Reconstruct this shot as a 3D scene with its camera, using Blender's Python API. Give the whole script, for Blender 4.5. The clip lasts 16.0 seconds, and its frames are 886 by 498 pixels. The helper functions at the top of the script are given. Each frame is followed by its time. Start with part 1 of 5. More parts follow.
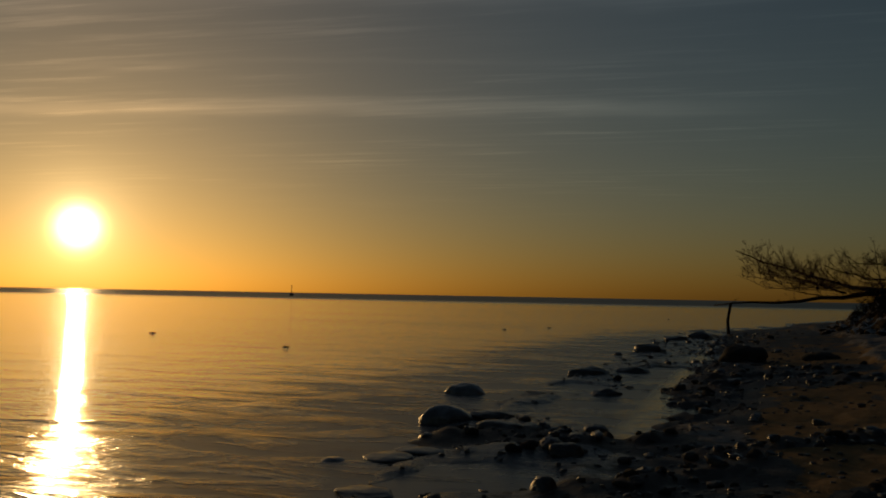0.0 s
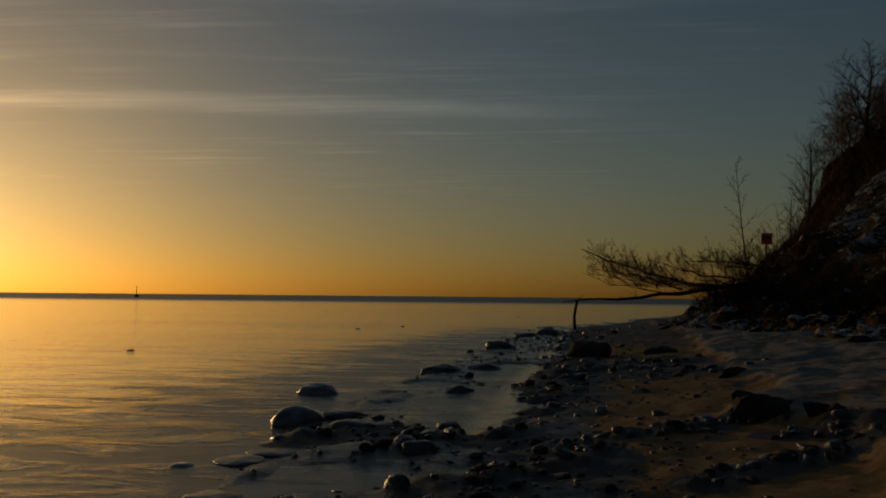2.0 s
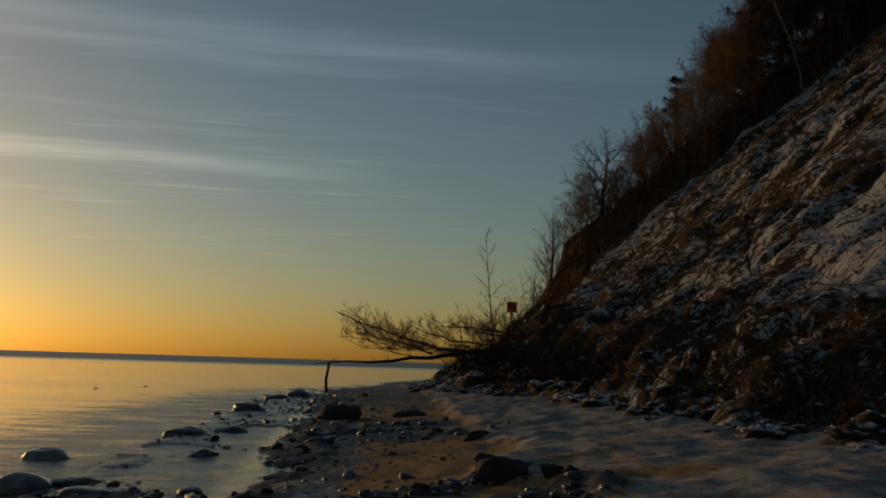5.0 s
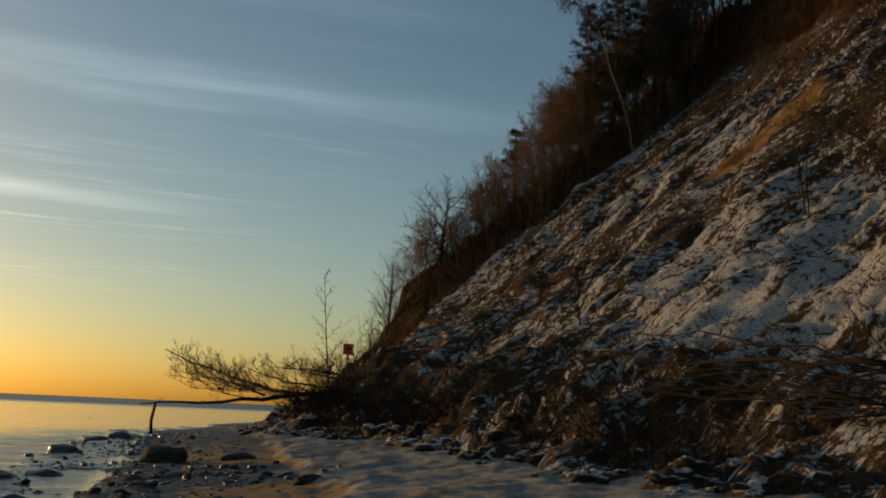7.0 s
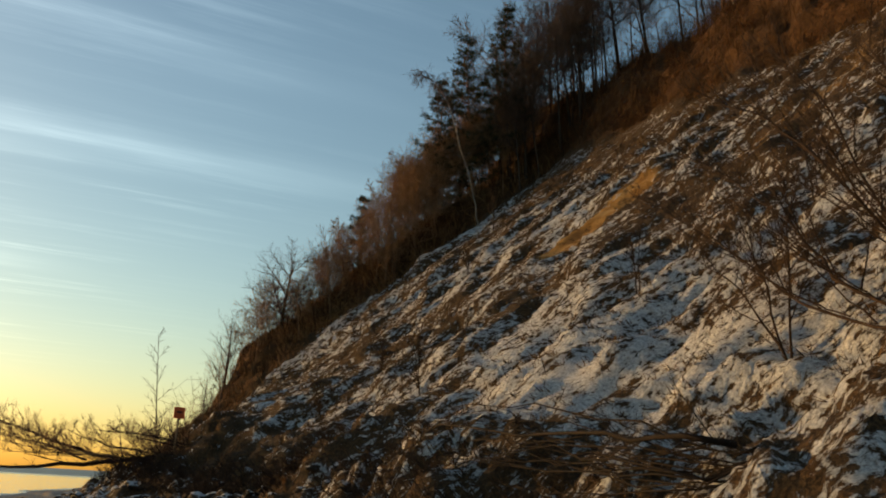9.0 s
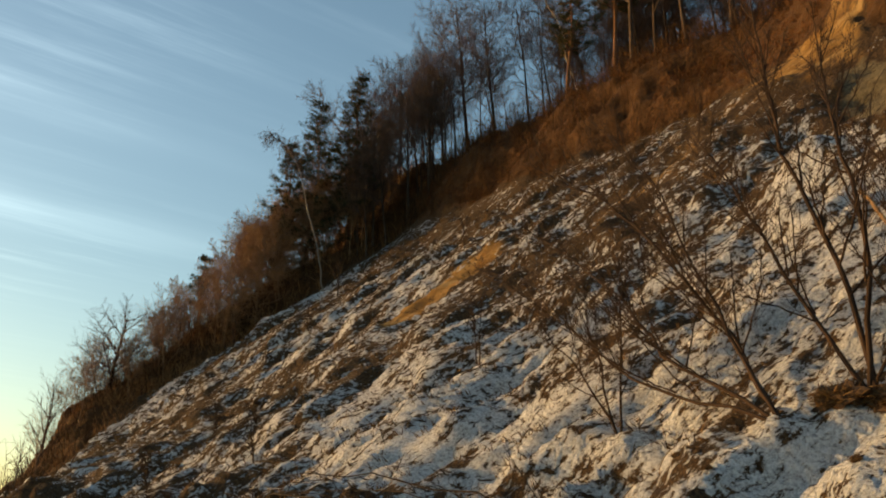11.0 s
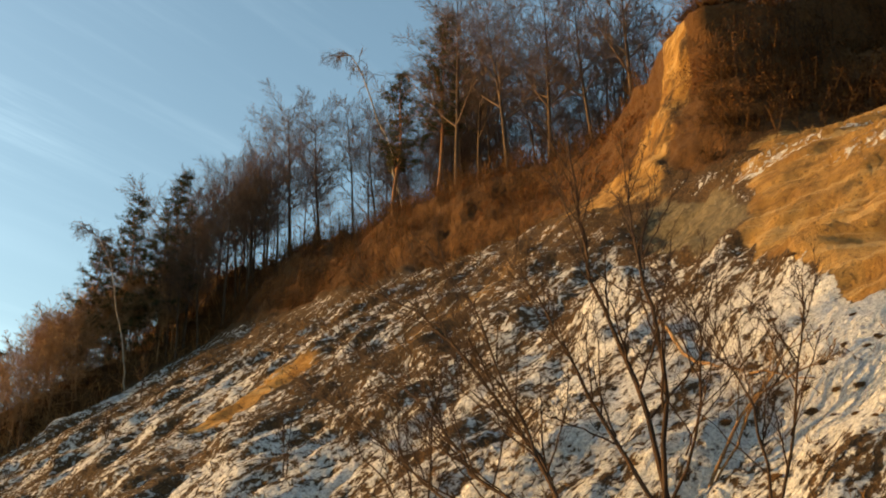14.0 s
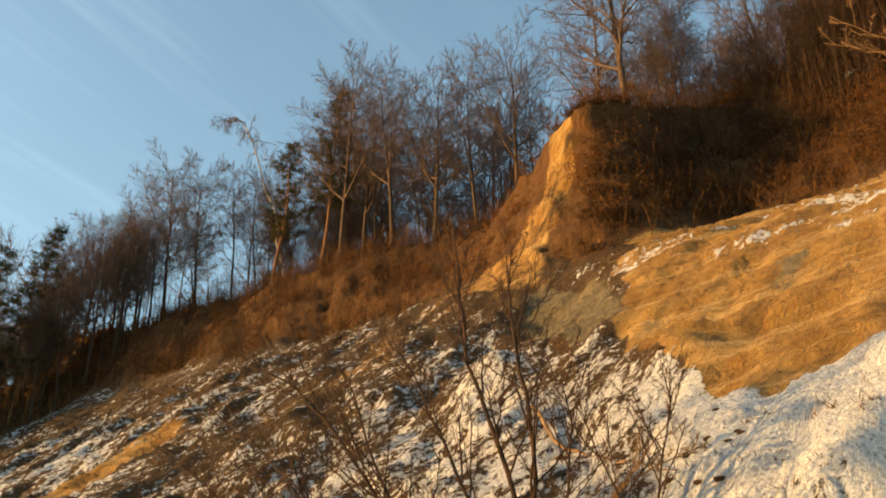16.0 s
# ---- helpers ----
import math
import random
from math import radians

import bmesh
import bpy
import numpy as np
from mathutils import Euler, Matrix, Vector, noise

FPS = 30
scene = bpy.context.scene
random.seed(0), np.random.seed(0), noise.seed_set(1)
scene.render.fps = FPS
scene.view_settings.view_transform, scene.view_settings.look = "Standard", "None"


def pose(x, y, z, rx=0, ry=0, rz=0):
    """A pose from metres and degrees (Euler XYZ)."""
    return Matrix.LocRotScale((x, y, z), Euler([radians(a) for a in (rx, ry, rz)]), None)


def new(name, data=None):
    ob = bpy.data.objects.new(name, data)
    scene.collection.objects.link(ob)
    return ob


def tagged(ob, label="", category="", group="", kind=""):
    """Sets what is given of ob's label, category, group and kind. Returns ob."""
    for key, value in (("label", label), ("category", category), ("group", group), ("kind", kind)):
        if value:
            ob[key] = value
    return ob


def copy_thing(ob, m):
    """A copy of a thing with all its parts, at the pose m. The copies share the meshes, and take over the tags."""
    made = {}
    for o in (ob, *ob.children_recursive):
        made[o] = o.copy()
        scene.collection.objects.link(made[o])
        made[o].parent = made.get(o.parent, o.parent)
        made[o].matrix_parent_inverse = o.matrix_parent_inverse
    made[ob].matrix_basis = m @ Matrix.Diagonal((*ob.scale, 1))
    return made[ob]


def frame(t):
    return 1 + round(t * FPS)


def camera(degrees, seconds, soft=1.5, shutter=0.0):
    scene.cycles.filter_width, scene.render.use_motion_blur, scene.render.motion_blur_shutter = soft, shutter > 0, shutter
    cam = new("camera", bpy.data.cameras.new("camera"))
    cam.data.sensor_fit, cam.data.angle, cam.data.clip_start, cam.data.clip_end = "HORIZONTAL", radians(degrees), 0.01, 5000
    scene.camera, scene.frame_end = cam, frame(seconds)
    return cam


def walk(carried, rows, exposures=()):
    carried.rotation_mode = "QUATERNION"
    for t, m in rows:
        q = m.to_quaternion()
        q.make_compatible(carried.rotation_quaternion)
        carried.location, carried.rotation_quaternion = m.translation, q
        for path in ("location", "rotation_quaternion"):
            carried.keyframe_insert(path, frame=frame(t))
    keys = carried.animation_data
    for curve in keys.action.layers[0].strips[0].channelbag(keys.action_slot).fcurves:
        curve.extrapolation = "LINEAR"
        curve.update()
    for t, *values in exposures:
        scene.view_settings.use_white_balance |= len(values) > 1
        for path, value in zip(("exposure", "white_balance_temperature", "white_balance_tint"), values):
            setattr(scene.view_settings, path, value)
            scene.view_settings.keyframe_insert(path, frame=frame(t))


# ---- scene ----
# The coast runs along +y, the sea lies towards -x, the bluff towards +x; the sea's level is z = 0.
EYE = 1.7
cam = camera(49.5, 16.0, soft=1.9)
walk(cam, [
    (0, pose(0, 0, EYE, 92.74, -1.08, 15.00)),
    (0.5, pose(0, 0, EYE, 93.55, -0.08, 14.03)),
    (1, pose(0, 0, EYE, 93.74, 0.13, 12.58)),
    (1.5, pose(0, 0, EYE, 93.29, -0.52, 9.41)),
    (2, pose(0, 0, EYE, 92.81, -0.54, 6.28)),
    (2.5, pose(0, 0, EYE, 93.00, -1.21, 3.85)),
    (3, pose(0, 0, EYE, 93.60, -1.41, 1.31)),
    (3.5, pose(0, 0, EYE, 93.96, -1.42, -0.30)),
    (4, pose(0, 0, EYE, 94.68, -1.80, -2.92)),
    (4.5, pose(0, 0, EYE, 95.68, -2.00, -5.43)),
    (5, pose(0, 0, EYE, 96.76, -1.72, -8.34)),
    (7.5, pose(0, 0, EYE, 100.56, -2.80, -20.17)),
    (8, pose(0, 0, EYE, 101.65, -3.06, -22.33)),
    (8.5, pose(0, 0, EYE, 102.66, -3.54, -25.05)),
    (9, pose(0, 0, EYE, 104.09, -3.20, -27.72)),
    (9.5, pose(0, 0, EYE, 105.20, -3.25, -29.57)),
    (10, pose(0, 0, EYE, 106.43, -3.37, -32.02)),
    (12.5, pose(0, 0, EYE, 111.59, -2.11, -43.42)),
    (13, pose(0, 0, EYE, 112.96, -1.99, -44.73)),
    (13.5, pose(0, 0, EYE, 114.52, -2.31, -46.56)),
    (14, pose(0, 0, EYE, 115.73, -2.36, -48.59)),
    (14.5, pose(0, 0, EYE, 117.11, -2.45, -50.84)),
    (15, pose(0, 0, EYE, 118.74, -2.80, -53.19)),
    (15.5, pose(0, 0, EYE, 119.94, -2.78, -54.80)),
    (16, pose(0, 0, EYE, 120.63, -2.35, -56.56)),
], exposures=[
    (0, -2.4, 6750, 8), (1, -2.3, 6750, 8), (2, -2.02, 6600, 8), (3.5, -1.52, 6350, 8), (5, -0.75, 6450, 7),
    (7.5, 0.48, 6750, 6), (8.5, 1.0, 6900, 6), (9, 1.17, 7000, 6), (12.5, 1.9, 7400, 6), (16, 2.47, 7750, 6),
])

# ---------------------------------------------------------------- light
SUN_AZ, SUN_EL = -35.9, 3.4          # degrees: from +y clockwise, above the sea
SUN_DIR = Vector((math.sin(radians(SUN_AZ)) * math.cos(radians(SUN_EL)),
                  math.cos(radians(SUN_AZ)) * math.cos(radians(SUN_EL)), math.sin(radians(SUN_EL))))
SKY_STRENGTH = 0.15
sun_lamp = bpy.data.lights.new("sun", "SUN")
sun_lamp.energy, sun_lamp.angle, sun_lamp.color = 2.0, radians(0.6), (1.0, 0.61, 0.25)
sun = new("sun", sun_lamp)
sun.rotation_mode = "QUATERNION"
sun.rotation_quaternion = SUN_DIR.to_track_quat("Z", "Y")


class Nodes:
    """Short hand for node trees."""

    def __init__(self, tree):
        self.tree = tree
        tree.nodes.clear()

    def add(self, kind, sets=None, **ins):
        n = self.tree.nodes.new(kind)
        sets = sets or {}
        if "operation" in sets:
            n.operation = sets["operation"]
        if "data_type" in sets:
            n.data_type = sets["data_type"]
        if "interpolation_type" in sets:
            n.interpolation_type = sets["interpolation_type"]
        if "attribute_name" in sets:
            n.attribute_name = sets["attribute_name"]
        for k, v in ins.items():
            key = int(k[1:]) if k[0] == "i" and k[1:].isdigit() else k.replace("_", " ")
            self.put(n.inputs[key], v)
        return n

    def put(self, socket, v):
        if isinstance(v, bpy.types.NodeSocket):
            self.tree.links.new(v, socket)
        else:
            if isinstance(v, (tuple, list)) and len(v) == 3 and socket.type == "RGBA":
                v = (*v, 1)
            socket.default_value = v

    def math(self, op, a, b=0.0, c=0.0):
        return self.add("ShaderNodeMath", {"operation": op}, i0=a, i1=b, i2=c).outputs[0]

    def noise(self, vec, scale, detail=4.0, rough=0.55, dist=0.0):
        n = self.add("ShaderNodeTexNoise", None, Vector=vec, Scale=scale, Detail=detail, Roughness=rough, Distortion=dist)
        return n.outputs[0]

    def scale(self, vec, s):
        return self.add("ShaderNodeVectorMath", {"operation": "MULTIPLY"}, i0=vec, i1=s).outputs[0]

    def mix(self, f, a, b):
        n = self.add("ShaderNodeMix", {"data_type": "RGBA"})
        self.put(n.inputs[0], f), self.put(n.inputs[6], a), self.put(n.inputs[7], b)
        return n.outputs[2]

    def step(self, v, lo, hi):
        n = self.add("ShaderNodeMapRange", {"interpolation_type": "SMOOTHSTEP"}, i0=v, i1=lo, i2=hi, i3=0.0, i4=1.0)
        return n.outputs[0]

    def attr(self, name):
        return self.add("ShaderNodeAttribute", {"attribute_name": name}).outputs["Fac"]

    def attr_vec(self, name):
        return self.add("ShaderNodeAttribute", {"attribute_name": name}).outputs["Vector"]


def make_world():
    world = bpy.data.worlds.new("sky")
    scene.world = world
    world.use_nodes = True
    N = Nodes(world.node_tree)
    sky = N.add("ShaderNodeTexSky")
    sky.sky_type, sky.sun_disc = "NISHITA", False
    sky.sun_elevation, sky.sun_rotation = radians(SUN_EL), radians(SUN_AZ)
    sky.air_density, sky.dust_density, sky.ozone_density = 1.0, 1.0, 2.0
    way = N.add("ShaderNodeTexCoord").outputs["Generated"]
    sep = N.add("ShaderNodeSeparateXYZ", None, Vector=way)
    up = N.math("MAXIMUM", sep.outputs[2], 0.02)
    px, py = N.math("DIVIDE", sep.outputs[0], up), N.math("DIVIDE", sep.outputs[1], up)
    plane = N.add("ShaderNodeCombineXYZ", None, X=px, Y=py).outputs[0]
    # high thin cloud, drawn out along x: three streaks and a faint veil
    wob = N.math("MULTIPLY", N.math("SUBTRACT", N.noise(N.scale(plane, (0.8, 0.8, 1)), 1.0, 3.0), 0.5), 0.5)
    fine = N.noise(N.scale(plane, (0.6, 5.0, 1)), 1.6, 6.0, 0.65)
    patch = N.noise(N.scale(plane, (0.5, 0.9, 1)), 0.9, 3.0)
    total = None
    for at, half, gain, end in ((5.15, 0.20, 0.62, 0.2), (3.0, 0.14, 0.45, 1.3), (4.1, 0.05, 0.12, 0.3), (3.25, 0.10, 0.3, 0.6), (2.2, 0.1, 0.25, 0.9)):
        off = N.math("DIVIDE", N.math("SUBTRACT", N.math("SUBTRACT", N.math("ADD", py, wob), N.math("MULTIPLY", N.math("MINIMUM", px, 0.0), 0.17)), at), half)
        line = N.math("EXPONENT", N.math("MULTIPLY", N.math("MULTIPLY", off, off), -1.0))
        fade = N.math("SUBTRACT", 1.0, N.step(px, end - 0.9, end + 0.5))
        line = N.math("MULTIPLY", N.math("MULTIPLY", line, gain), fade)
        total = line if total is None else N.math("ADD", total, line)
    veil = N.math("MULTIPLY", N.step(fine, 0.45, 0.85), N.step(patch, 0.35, 0.75))
    veil = N.math("MULTIPLY", veil, N.step(N.math("MULTIPLY", px, -1.0), -2.2, 0.6))
    cloud = N.math("ADD", N.math("MULTIPLY", total, N.math("ADD", 0.35, fine)), N.math("MULTIPLY", veil, 1.15))
    cloud = N.math("MULTIPLY", N.math("MINIMUM", cloud, 1.0), N.step(sep.outputs[2], 0.06, 0.16))
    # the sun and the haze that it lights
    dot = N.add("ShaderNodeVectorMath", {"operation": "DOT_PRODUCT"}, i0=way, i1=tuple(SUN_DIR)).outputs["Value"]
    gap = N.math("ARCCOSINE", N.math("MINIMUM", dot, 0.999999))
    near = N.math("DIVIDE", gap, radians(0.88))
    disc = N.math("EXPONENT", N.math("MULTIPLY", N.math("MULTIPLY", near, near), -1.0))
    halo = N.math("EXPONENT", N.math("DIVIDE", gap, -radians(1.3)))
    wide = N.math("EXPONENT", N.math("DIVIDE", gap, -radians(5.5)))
    bright = N.mix(cloud, (1, 1, 1), (1.75, 1.65, 1.55))
    lit = N.add("ShaderNodeVectorMath", {"operation": "MULTIPLY"}, i0=sky.outputs[0], i1=bright).outputs[0]
    lit = N.add("ShaderNodeVectorMath", {"operation": "ADD"}, i0=lit, i1=N.scale(N.mix(cloud, (0, 0, 0), (1, 0.95, 0.88)), (0.22, 0.22, 0.22))).outputs[0]
    base = N.add("ShaderNodeBackground", None, Color=lit, Strength=SKY_STRENGTH)
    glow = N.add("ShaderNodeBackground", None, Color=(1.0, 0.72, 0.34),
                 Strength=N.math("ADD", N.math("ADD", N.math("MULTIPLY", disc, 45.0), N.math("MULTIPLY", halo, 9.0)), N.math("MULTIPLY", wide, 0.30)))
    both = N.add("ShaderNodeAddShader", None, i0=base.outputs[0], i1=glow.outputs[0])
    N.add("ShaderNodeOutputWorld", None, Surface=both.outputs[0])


make_world()


# ---------------------------------------------------------------- materials
def material(name):
    m = bpy.data.materials.new(name)
    m.use_nodes = True
    return m, Nodes(m.node_tree)


def finish(N, color, rough, height=None, strength=0.4, distance=0.05, metal=0.0, spec=0.5, coat=0.0):
    b = N.add("ShaderNodeBsdfPrincipled", None, Base_Color=color, Roughness=rough, Metallic=metal)
    N.put(b.inputs["Specular IOR Level"], spec)
    N.put(b.inputs["Coat Weight"], coat)
    if height is not None:
        bump = N.add("ShaderNodeBump", None, Height=height, Strength=strength, Distance=distance)
        N.put(b.inputs["Normal"], bump.outputs[0])
    N.add("ShaderNodeOutputMaterial", None, Surface=b.outputs[0])


def place(N):
    return N.add("ShaderNodeNewGeometry").outputs["Position"]


def object_place(N):
    return N.add("ShaderNodeTexCoord").outputs["Object"]


def mat_bluff():
    """Snow, dry turf, bare sand and clay, each where the land's own marks put it."""
    m, N = material("bluff_ground")
    pos, flow, drift = place(N), N.attr_vec("flow"), N.attr_vec("drift")
    streak = N.noise(N.scale(drift, (1.0, 0.30, 1)), 1.9, 8.0, 0.68, 0.4)
    fine = N.noise(N.scale(drift, (1.0, 0.5, 1)), 6.5, 6.0, 0.72)
    grain = N.noise(pos, 14.0, 4.0, 0.7)
    broad = N.noise(pos, 0.22, 3.0)
    bed = N.noise(N.scale(flow, (1.0, 0.35, 1)), 0.8, 6.0, 0.62, 0.8)
    sand = N.mix(N.step(bed, 0.35, 0.7), (0.24, 0.122, 0.030), (0.42, 0.245, 0.078))
    sand = N.mix(N.step(grain, 0.52, 0.8), sand, (0.22, 0.11, 0.045))
    clod = N.noise(pos, 3.2, 5.0, 0.7)
    sand = N.mix(N.math("MULTIPLY", N.step(clod, 0.58, 0.66), 0.6), sand, (0.16, 0.082, 0.026))
    damp = N.noise(N.scale(flow, (1.0, 0.3, 1)), 0.55, 5.0, 0.6, 0.6)
    strata = N.noise(N.scale(flow, (0.13, 1.0, 1)), 2.4, 6.0, 0.68, 0.25)
    sand = N.mix(N.math('MULTIPLY', N.step(strata, 0.56, 0.66), 0.3), sand, (0.17, 0.085, 0.024))
    sand = N.mix(N.math('MULTIPLY', N.step(N.noise(pos, 9.0, 3.0, 0.6), 0.60, 0.68), 0.8), sand, (0.09, 0.05, 0.022))
    sand = N.mix(N.step(damp, 0.56, 0.76), sand, (0.17, 0.095, 0.038))
    band = N.noise(N.scale(N.attr_vec("beds"), (1.0, 0.07, 1)), 1.5, 7.0, 0.7, 0.15)
    sand = N.mix(N.math("MULTIPLY", N.step(band, 0.52, 0.60), 0.6), sand, (0.50, 0.335, 0.15))
    sand = N.mix(N.math("MULTIPLY", N.math("SUBTRACT", 1.0, N.step(band, 0.38, 0.46)), 0.65), sand, (0.16, 0.08, 0.024))
    clay = N.mix(N.step(fine, 0.3, 0.7), (0.10, 0.078, 0.044), (0.22, 0.175, 0.105))
    soil = N.mix(N.step(fine, 0.3, 0.7), (0.034, 0.015, 0.005), (0.13, 0.058, 0.016))
    soil = N.mix(N.step(broad, 0.4, 0.7), soil, (0.09, 0.042, 0.013))
    soil = N.mix(N.step(grain, 0.55, 0.72), soil, (0.17, 0.085, 0.03))
    turf = N.mix(N.step(grain, 0.35, 0.7), (0.03, 0.017, 0.008), (0.13, 0.075, 0.032))
    snow = N.mix(N.step(grain, 0.3, 0.65), (0.42, 0.425, 0.44), (0.80, 0.80, 0.80))
    a_sand = N.add("ShaderNodeMath", None, i0=N.attr("sand"), i1=N.math("MULTIPLY", N.math("SUBTRACT", streak, 0.5), 1.1)).outputs[0]
    a_veg = N.math("ADD", N.attr("veg"), N.math("MULTIPLY", N.math("SUBTRACT", fine, 0.5), 1.0))
    a_clay = N.math("ADD", N.attr("clay"), N.math("MULTIPLY", N.math("SUBTRACT", streak, 0.5), 0.8))
    a_snow = N.math("ADD", N.attr("snow"), N.math("ADD", N.math("MULTIPLY", N.math("SUBTRACT", streak, 0.5), 1.7),
                                                   N.math("ADD", N.math("MULTIPLY", N.math("SUBTRACT", fine, 0.5), 2.2),
                                                          N.math("MULTIPLY", N.math("SUBTRACT", N.noise(N.scale(flow, (1.0, 0.55, 1)), 0.28, 3.0), 0.5), 0.9))))
    speck = N.noise(N.scale(drift, (1.0, 0.6, 1)), 17.0, 3.0, 0.6)
    white = N.math("MULTIPLY", N.step(a_snow, 0.42, 0.58), N.math("SUBTRACT", 1.0, N.math("MULTIPLY", N.step(speck, 0.54, 0.66), 0.5)))
    ground = N.mix(N.step(a_sand, 0.16, 0.34), turf, sand)
    ground = N.mix(N.step(a_clay, 0.25, 0.42), ground, clay)
    ground = N.mix(N.step(a_veg, 0.4, 0.6), ground, soil)
    color = N.mix(white, ground, snow)
    height = N.math("ADD", N.math("ADD", N.math("MULTIPLY", N.math("ADD", streak, N.math("ADD", N.math("MULTIPLY", bed, 0.4), N.math("MULTIPLY", strata, 0.7))), 0.7), N.math("MULTIPLY", fine, 0.8)),
                    N.math("ADD", N.math("MULTIPLY", grain, 0.14), N.math("ADD", N.math("MULTIPLY", clod, 0.45), N.math("MULTIPLY", white, 0.12))))
    finish(N, color, N.math("SUBTRACT", 0.95, N.math("MULTIPLY", white, 0.25)), height, 0.85, 0.5, spec=0.25)
    return m


def mat_beach():
    m, N = material("beach_ground")
    pos = place(N)
    broad = N.noise(pos, 0.8, 5.0, 0.6, 0.4)
    fine = N.noise(pos, 5.0, 6.0, 0.68)
    grain = N.noise(pos, 45.0, 3.0, 0.7)
    wet = N.mix(fine, (0.010, 0.007, 0.005), (0.055, 0.036, 0.021))
    sand = N.mix(N.step(fine, 0.35, 0.7), (0.25, 0.138, 0.047), (0.37, 0.225, 0.09))
    sand = N.mix(N.step(grain, 0.55, 0.75), sand, (0.17, 0.09, 0.04))
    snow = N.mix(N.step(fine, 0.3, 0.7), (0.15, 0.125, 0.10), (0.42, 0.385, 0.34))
    jitter = N.math("ADD", N.math("MULTIPLY", N.math("SUBTRACT", broad, 0.5), 1.5), N.math("MULTIPLY", N.math("SUBTRACT", fine, 0.5), 0.9))
    is_sand = N.step(N.math("ADD", N.attr("sand"), jitter), 0.42, 0.6)
    is_snow = N.step(N.math("ADD", N.attr("snow"), jitter), 0.42, 0.62)
    is_ice = N.step(N.math("ADD", N.attr("ice"), N.math("ADD", N.math("MULTIPLY", N.math("SUBTRACT", broad, 0.5), 1.2), N.math("MULTIPLY", N.math("SUBTRACT", fine, 0.5), 0.5))), 0.42, 0.62)
    wet = N.mix(is_ice, wet, N.mix(fine, (0.055, 0.056, 0.058), (0.15, 0.152, 0.155)))
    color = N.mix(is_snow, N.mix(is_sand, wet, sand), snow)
    rough = N.math("ADD", 0.55, N.math("MULTIPLY", N.math("MAXIMUM", is_sand, is_snow), 0.35))
    rough = N.math("SUBTRACT", rough, N.math("MULTIPLY", is_ice, 0.28))
    height = N.math("ADD", N.math("MULTIPLY", broad, 0.8), N.math("ADD", N.math("MULTIPLY", fine, 0.5), N.math("MULTIPLY", grain, 0.06)))
    finish(N, color, rough, height, 1.0, 0.085, spec=0.4)
    return m


def mat_water():
    m, N = material("sea_water")
    pos = place(N)
    sep = N.add("ShaderNodeSeparateXYZ", None, Vector=pos)
    far = N.step(sep.outputs[1], 170.0, 330.0)
    swell = N.noise(N.scale(pos, (0.35, 0.9, 1)), 0.9, 4.0, 0.55, 0.6)
    ripple = N.noise(N.scale(pos, (0.5, 1.3, 1)), 5.0, 3.0, 0.5)
    broad = N.noise(N.scale(pos, (0.05, 0.25, 1)), 0.5, 3.0)
    ice = N.step(N.noise(N.scale(pos, (0.25, 0.6, 1)), 0.7, 5.0, 0.6), 0.45, 0.7)
    height = N.math("ADD", N.math("MULTIPLY", swell, 0.8), N.math("MULTIPLY", ripple, 0.24))
    height = N.math("MULTIPLY", height, N.math("ADD", 0.35, broad))
    shallow = N.math("SUBTRACT", 1.0, N.step(sep.outputs[1], 6.0, 20.0))
    height = N.math("ADD", height, N.math("MULTIPLY", shallow, N.math("MULTIPLY", N.noise(N.scale(pos, (0.7, 1.2, 1)), 9.0, 3.0, 0.55), 0.13)))
    line = N.math("SUBTRACT", sep.outputs[0], N.math("SUBTRACT", N.math("MULTIPLY", sep.outputs[1], 0.05), 7.5))
    near = N.math("MULTIPLY", N.step(line, -6.0, 3.5), N.math("SUBTRACT", 1.0, N.step(sep.outputs[1], 35.0, 80.0)))
    slush = N.step(N.math("ADD", near, N.math("MULTIPLY", N.math("SUBTRACT", N.noise(N.scale(pos, (0.45, 1.0, 1)), 1.2, 6.0, 0.65, 0.7), 0.5), 1.9)), 0.45, 1.15)
    slush = N.math("MULTIPLY", slush, N.math("SUBTRACT", 1.0, N.step(line, 5.6, 6.2)))
    color = N.mix(ice, (0.010, 0.016, 0.018), (0.035, 0.045, 0.05))
    color = N.mix(slush, color, (0.13, 0.135, 0.14))
    rough = N.math("ADD", N.math("ADD", 0.03, N.math("MULTIPLY", broad, 0.06)), N.math("ADD", N.math("MULTIPLY", far, 0.35), N.math("MULTIPLY", slush, 0.26)))
    b = N.add("ShaderNodeBsdfPrincipled", None, Base_Color=color, Roughness=rough, IOR=1.33)
    N.put(b.inputs["Specular IOR Level"], N.math("SUBTRACT", 0.5, N.math("MULTIPLY", slush, 0.05)))
    height = N.math("MULTIPLY", height, N.math("SUBTRACT", 1.0, N.math("MULTIPLY", slush, 0.75)))
    bump = N.add("ShaderNodeBump", None, Height=height, Strength=0.55, Distance=0.14)
    N.put(b.inputs["Normal"], bump.outputs[0])
    N.add("ShaderNodeOutputMaterial", None, Surface=b.outputs[0])
    return m


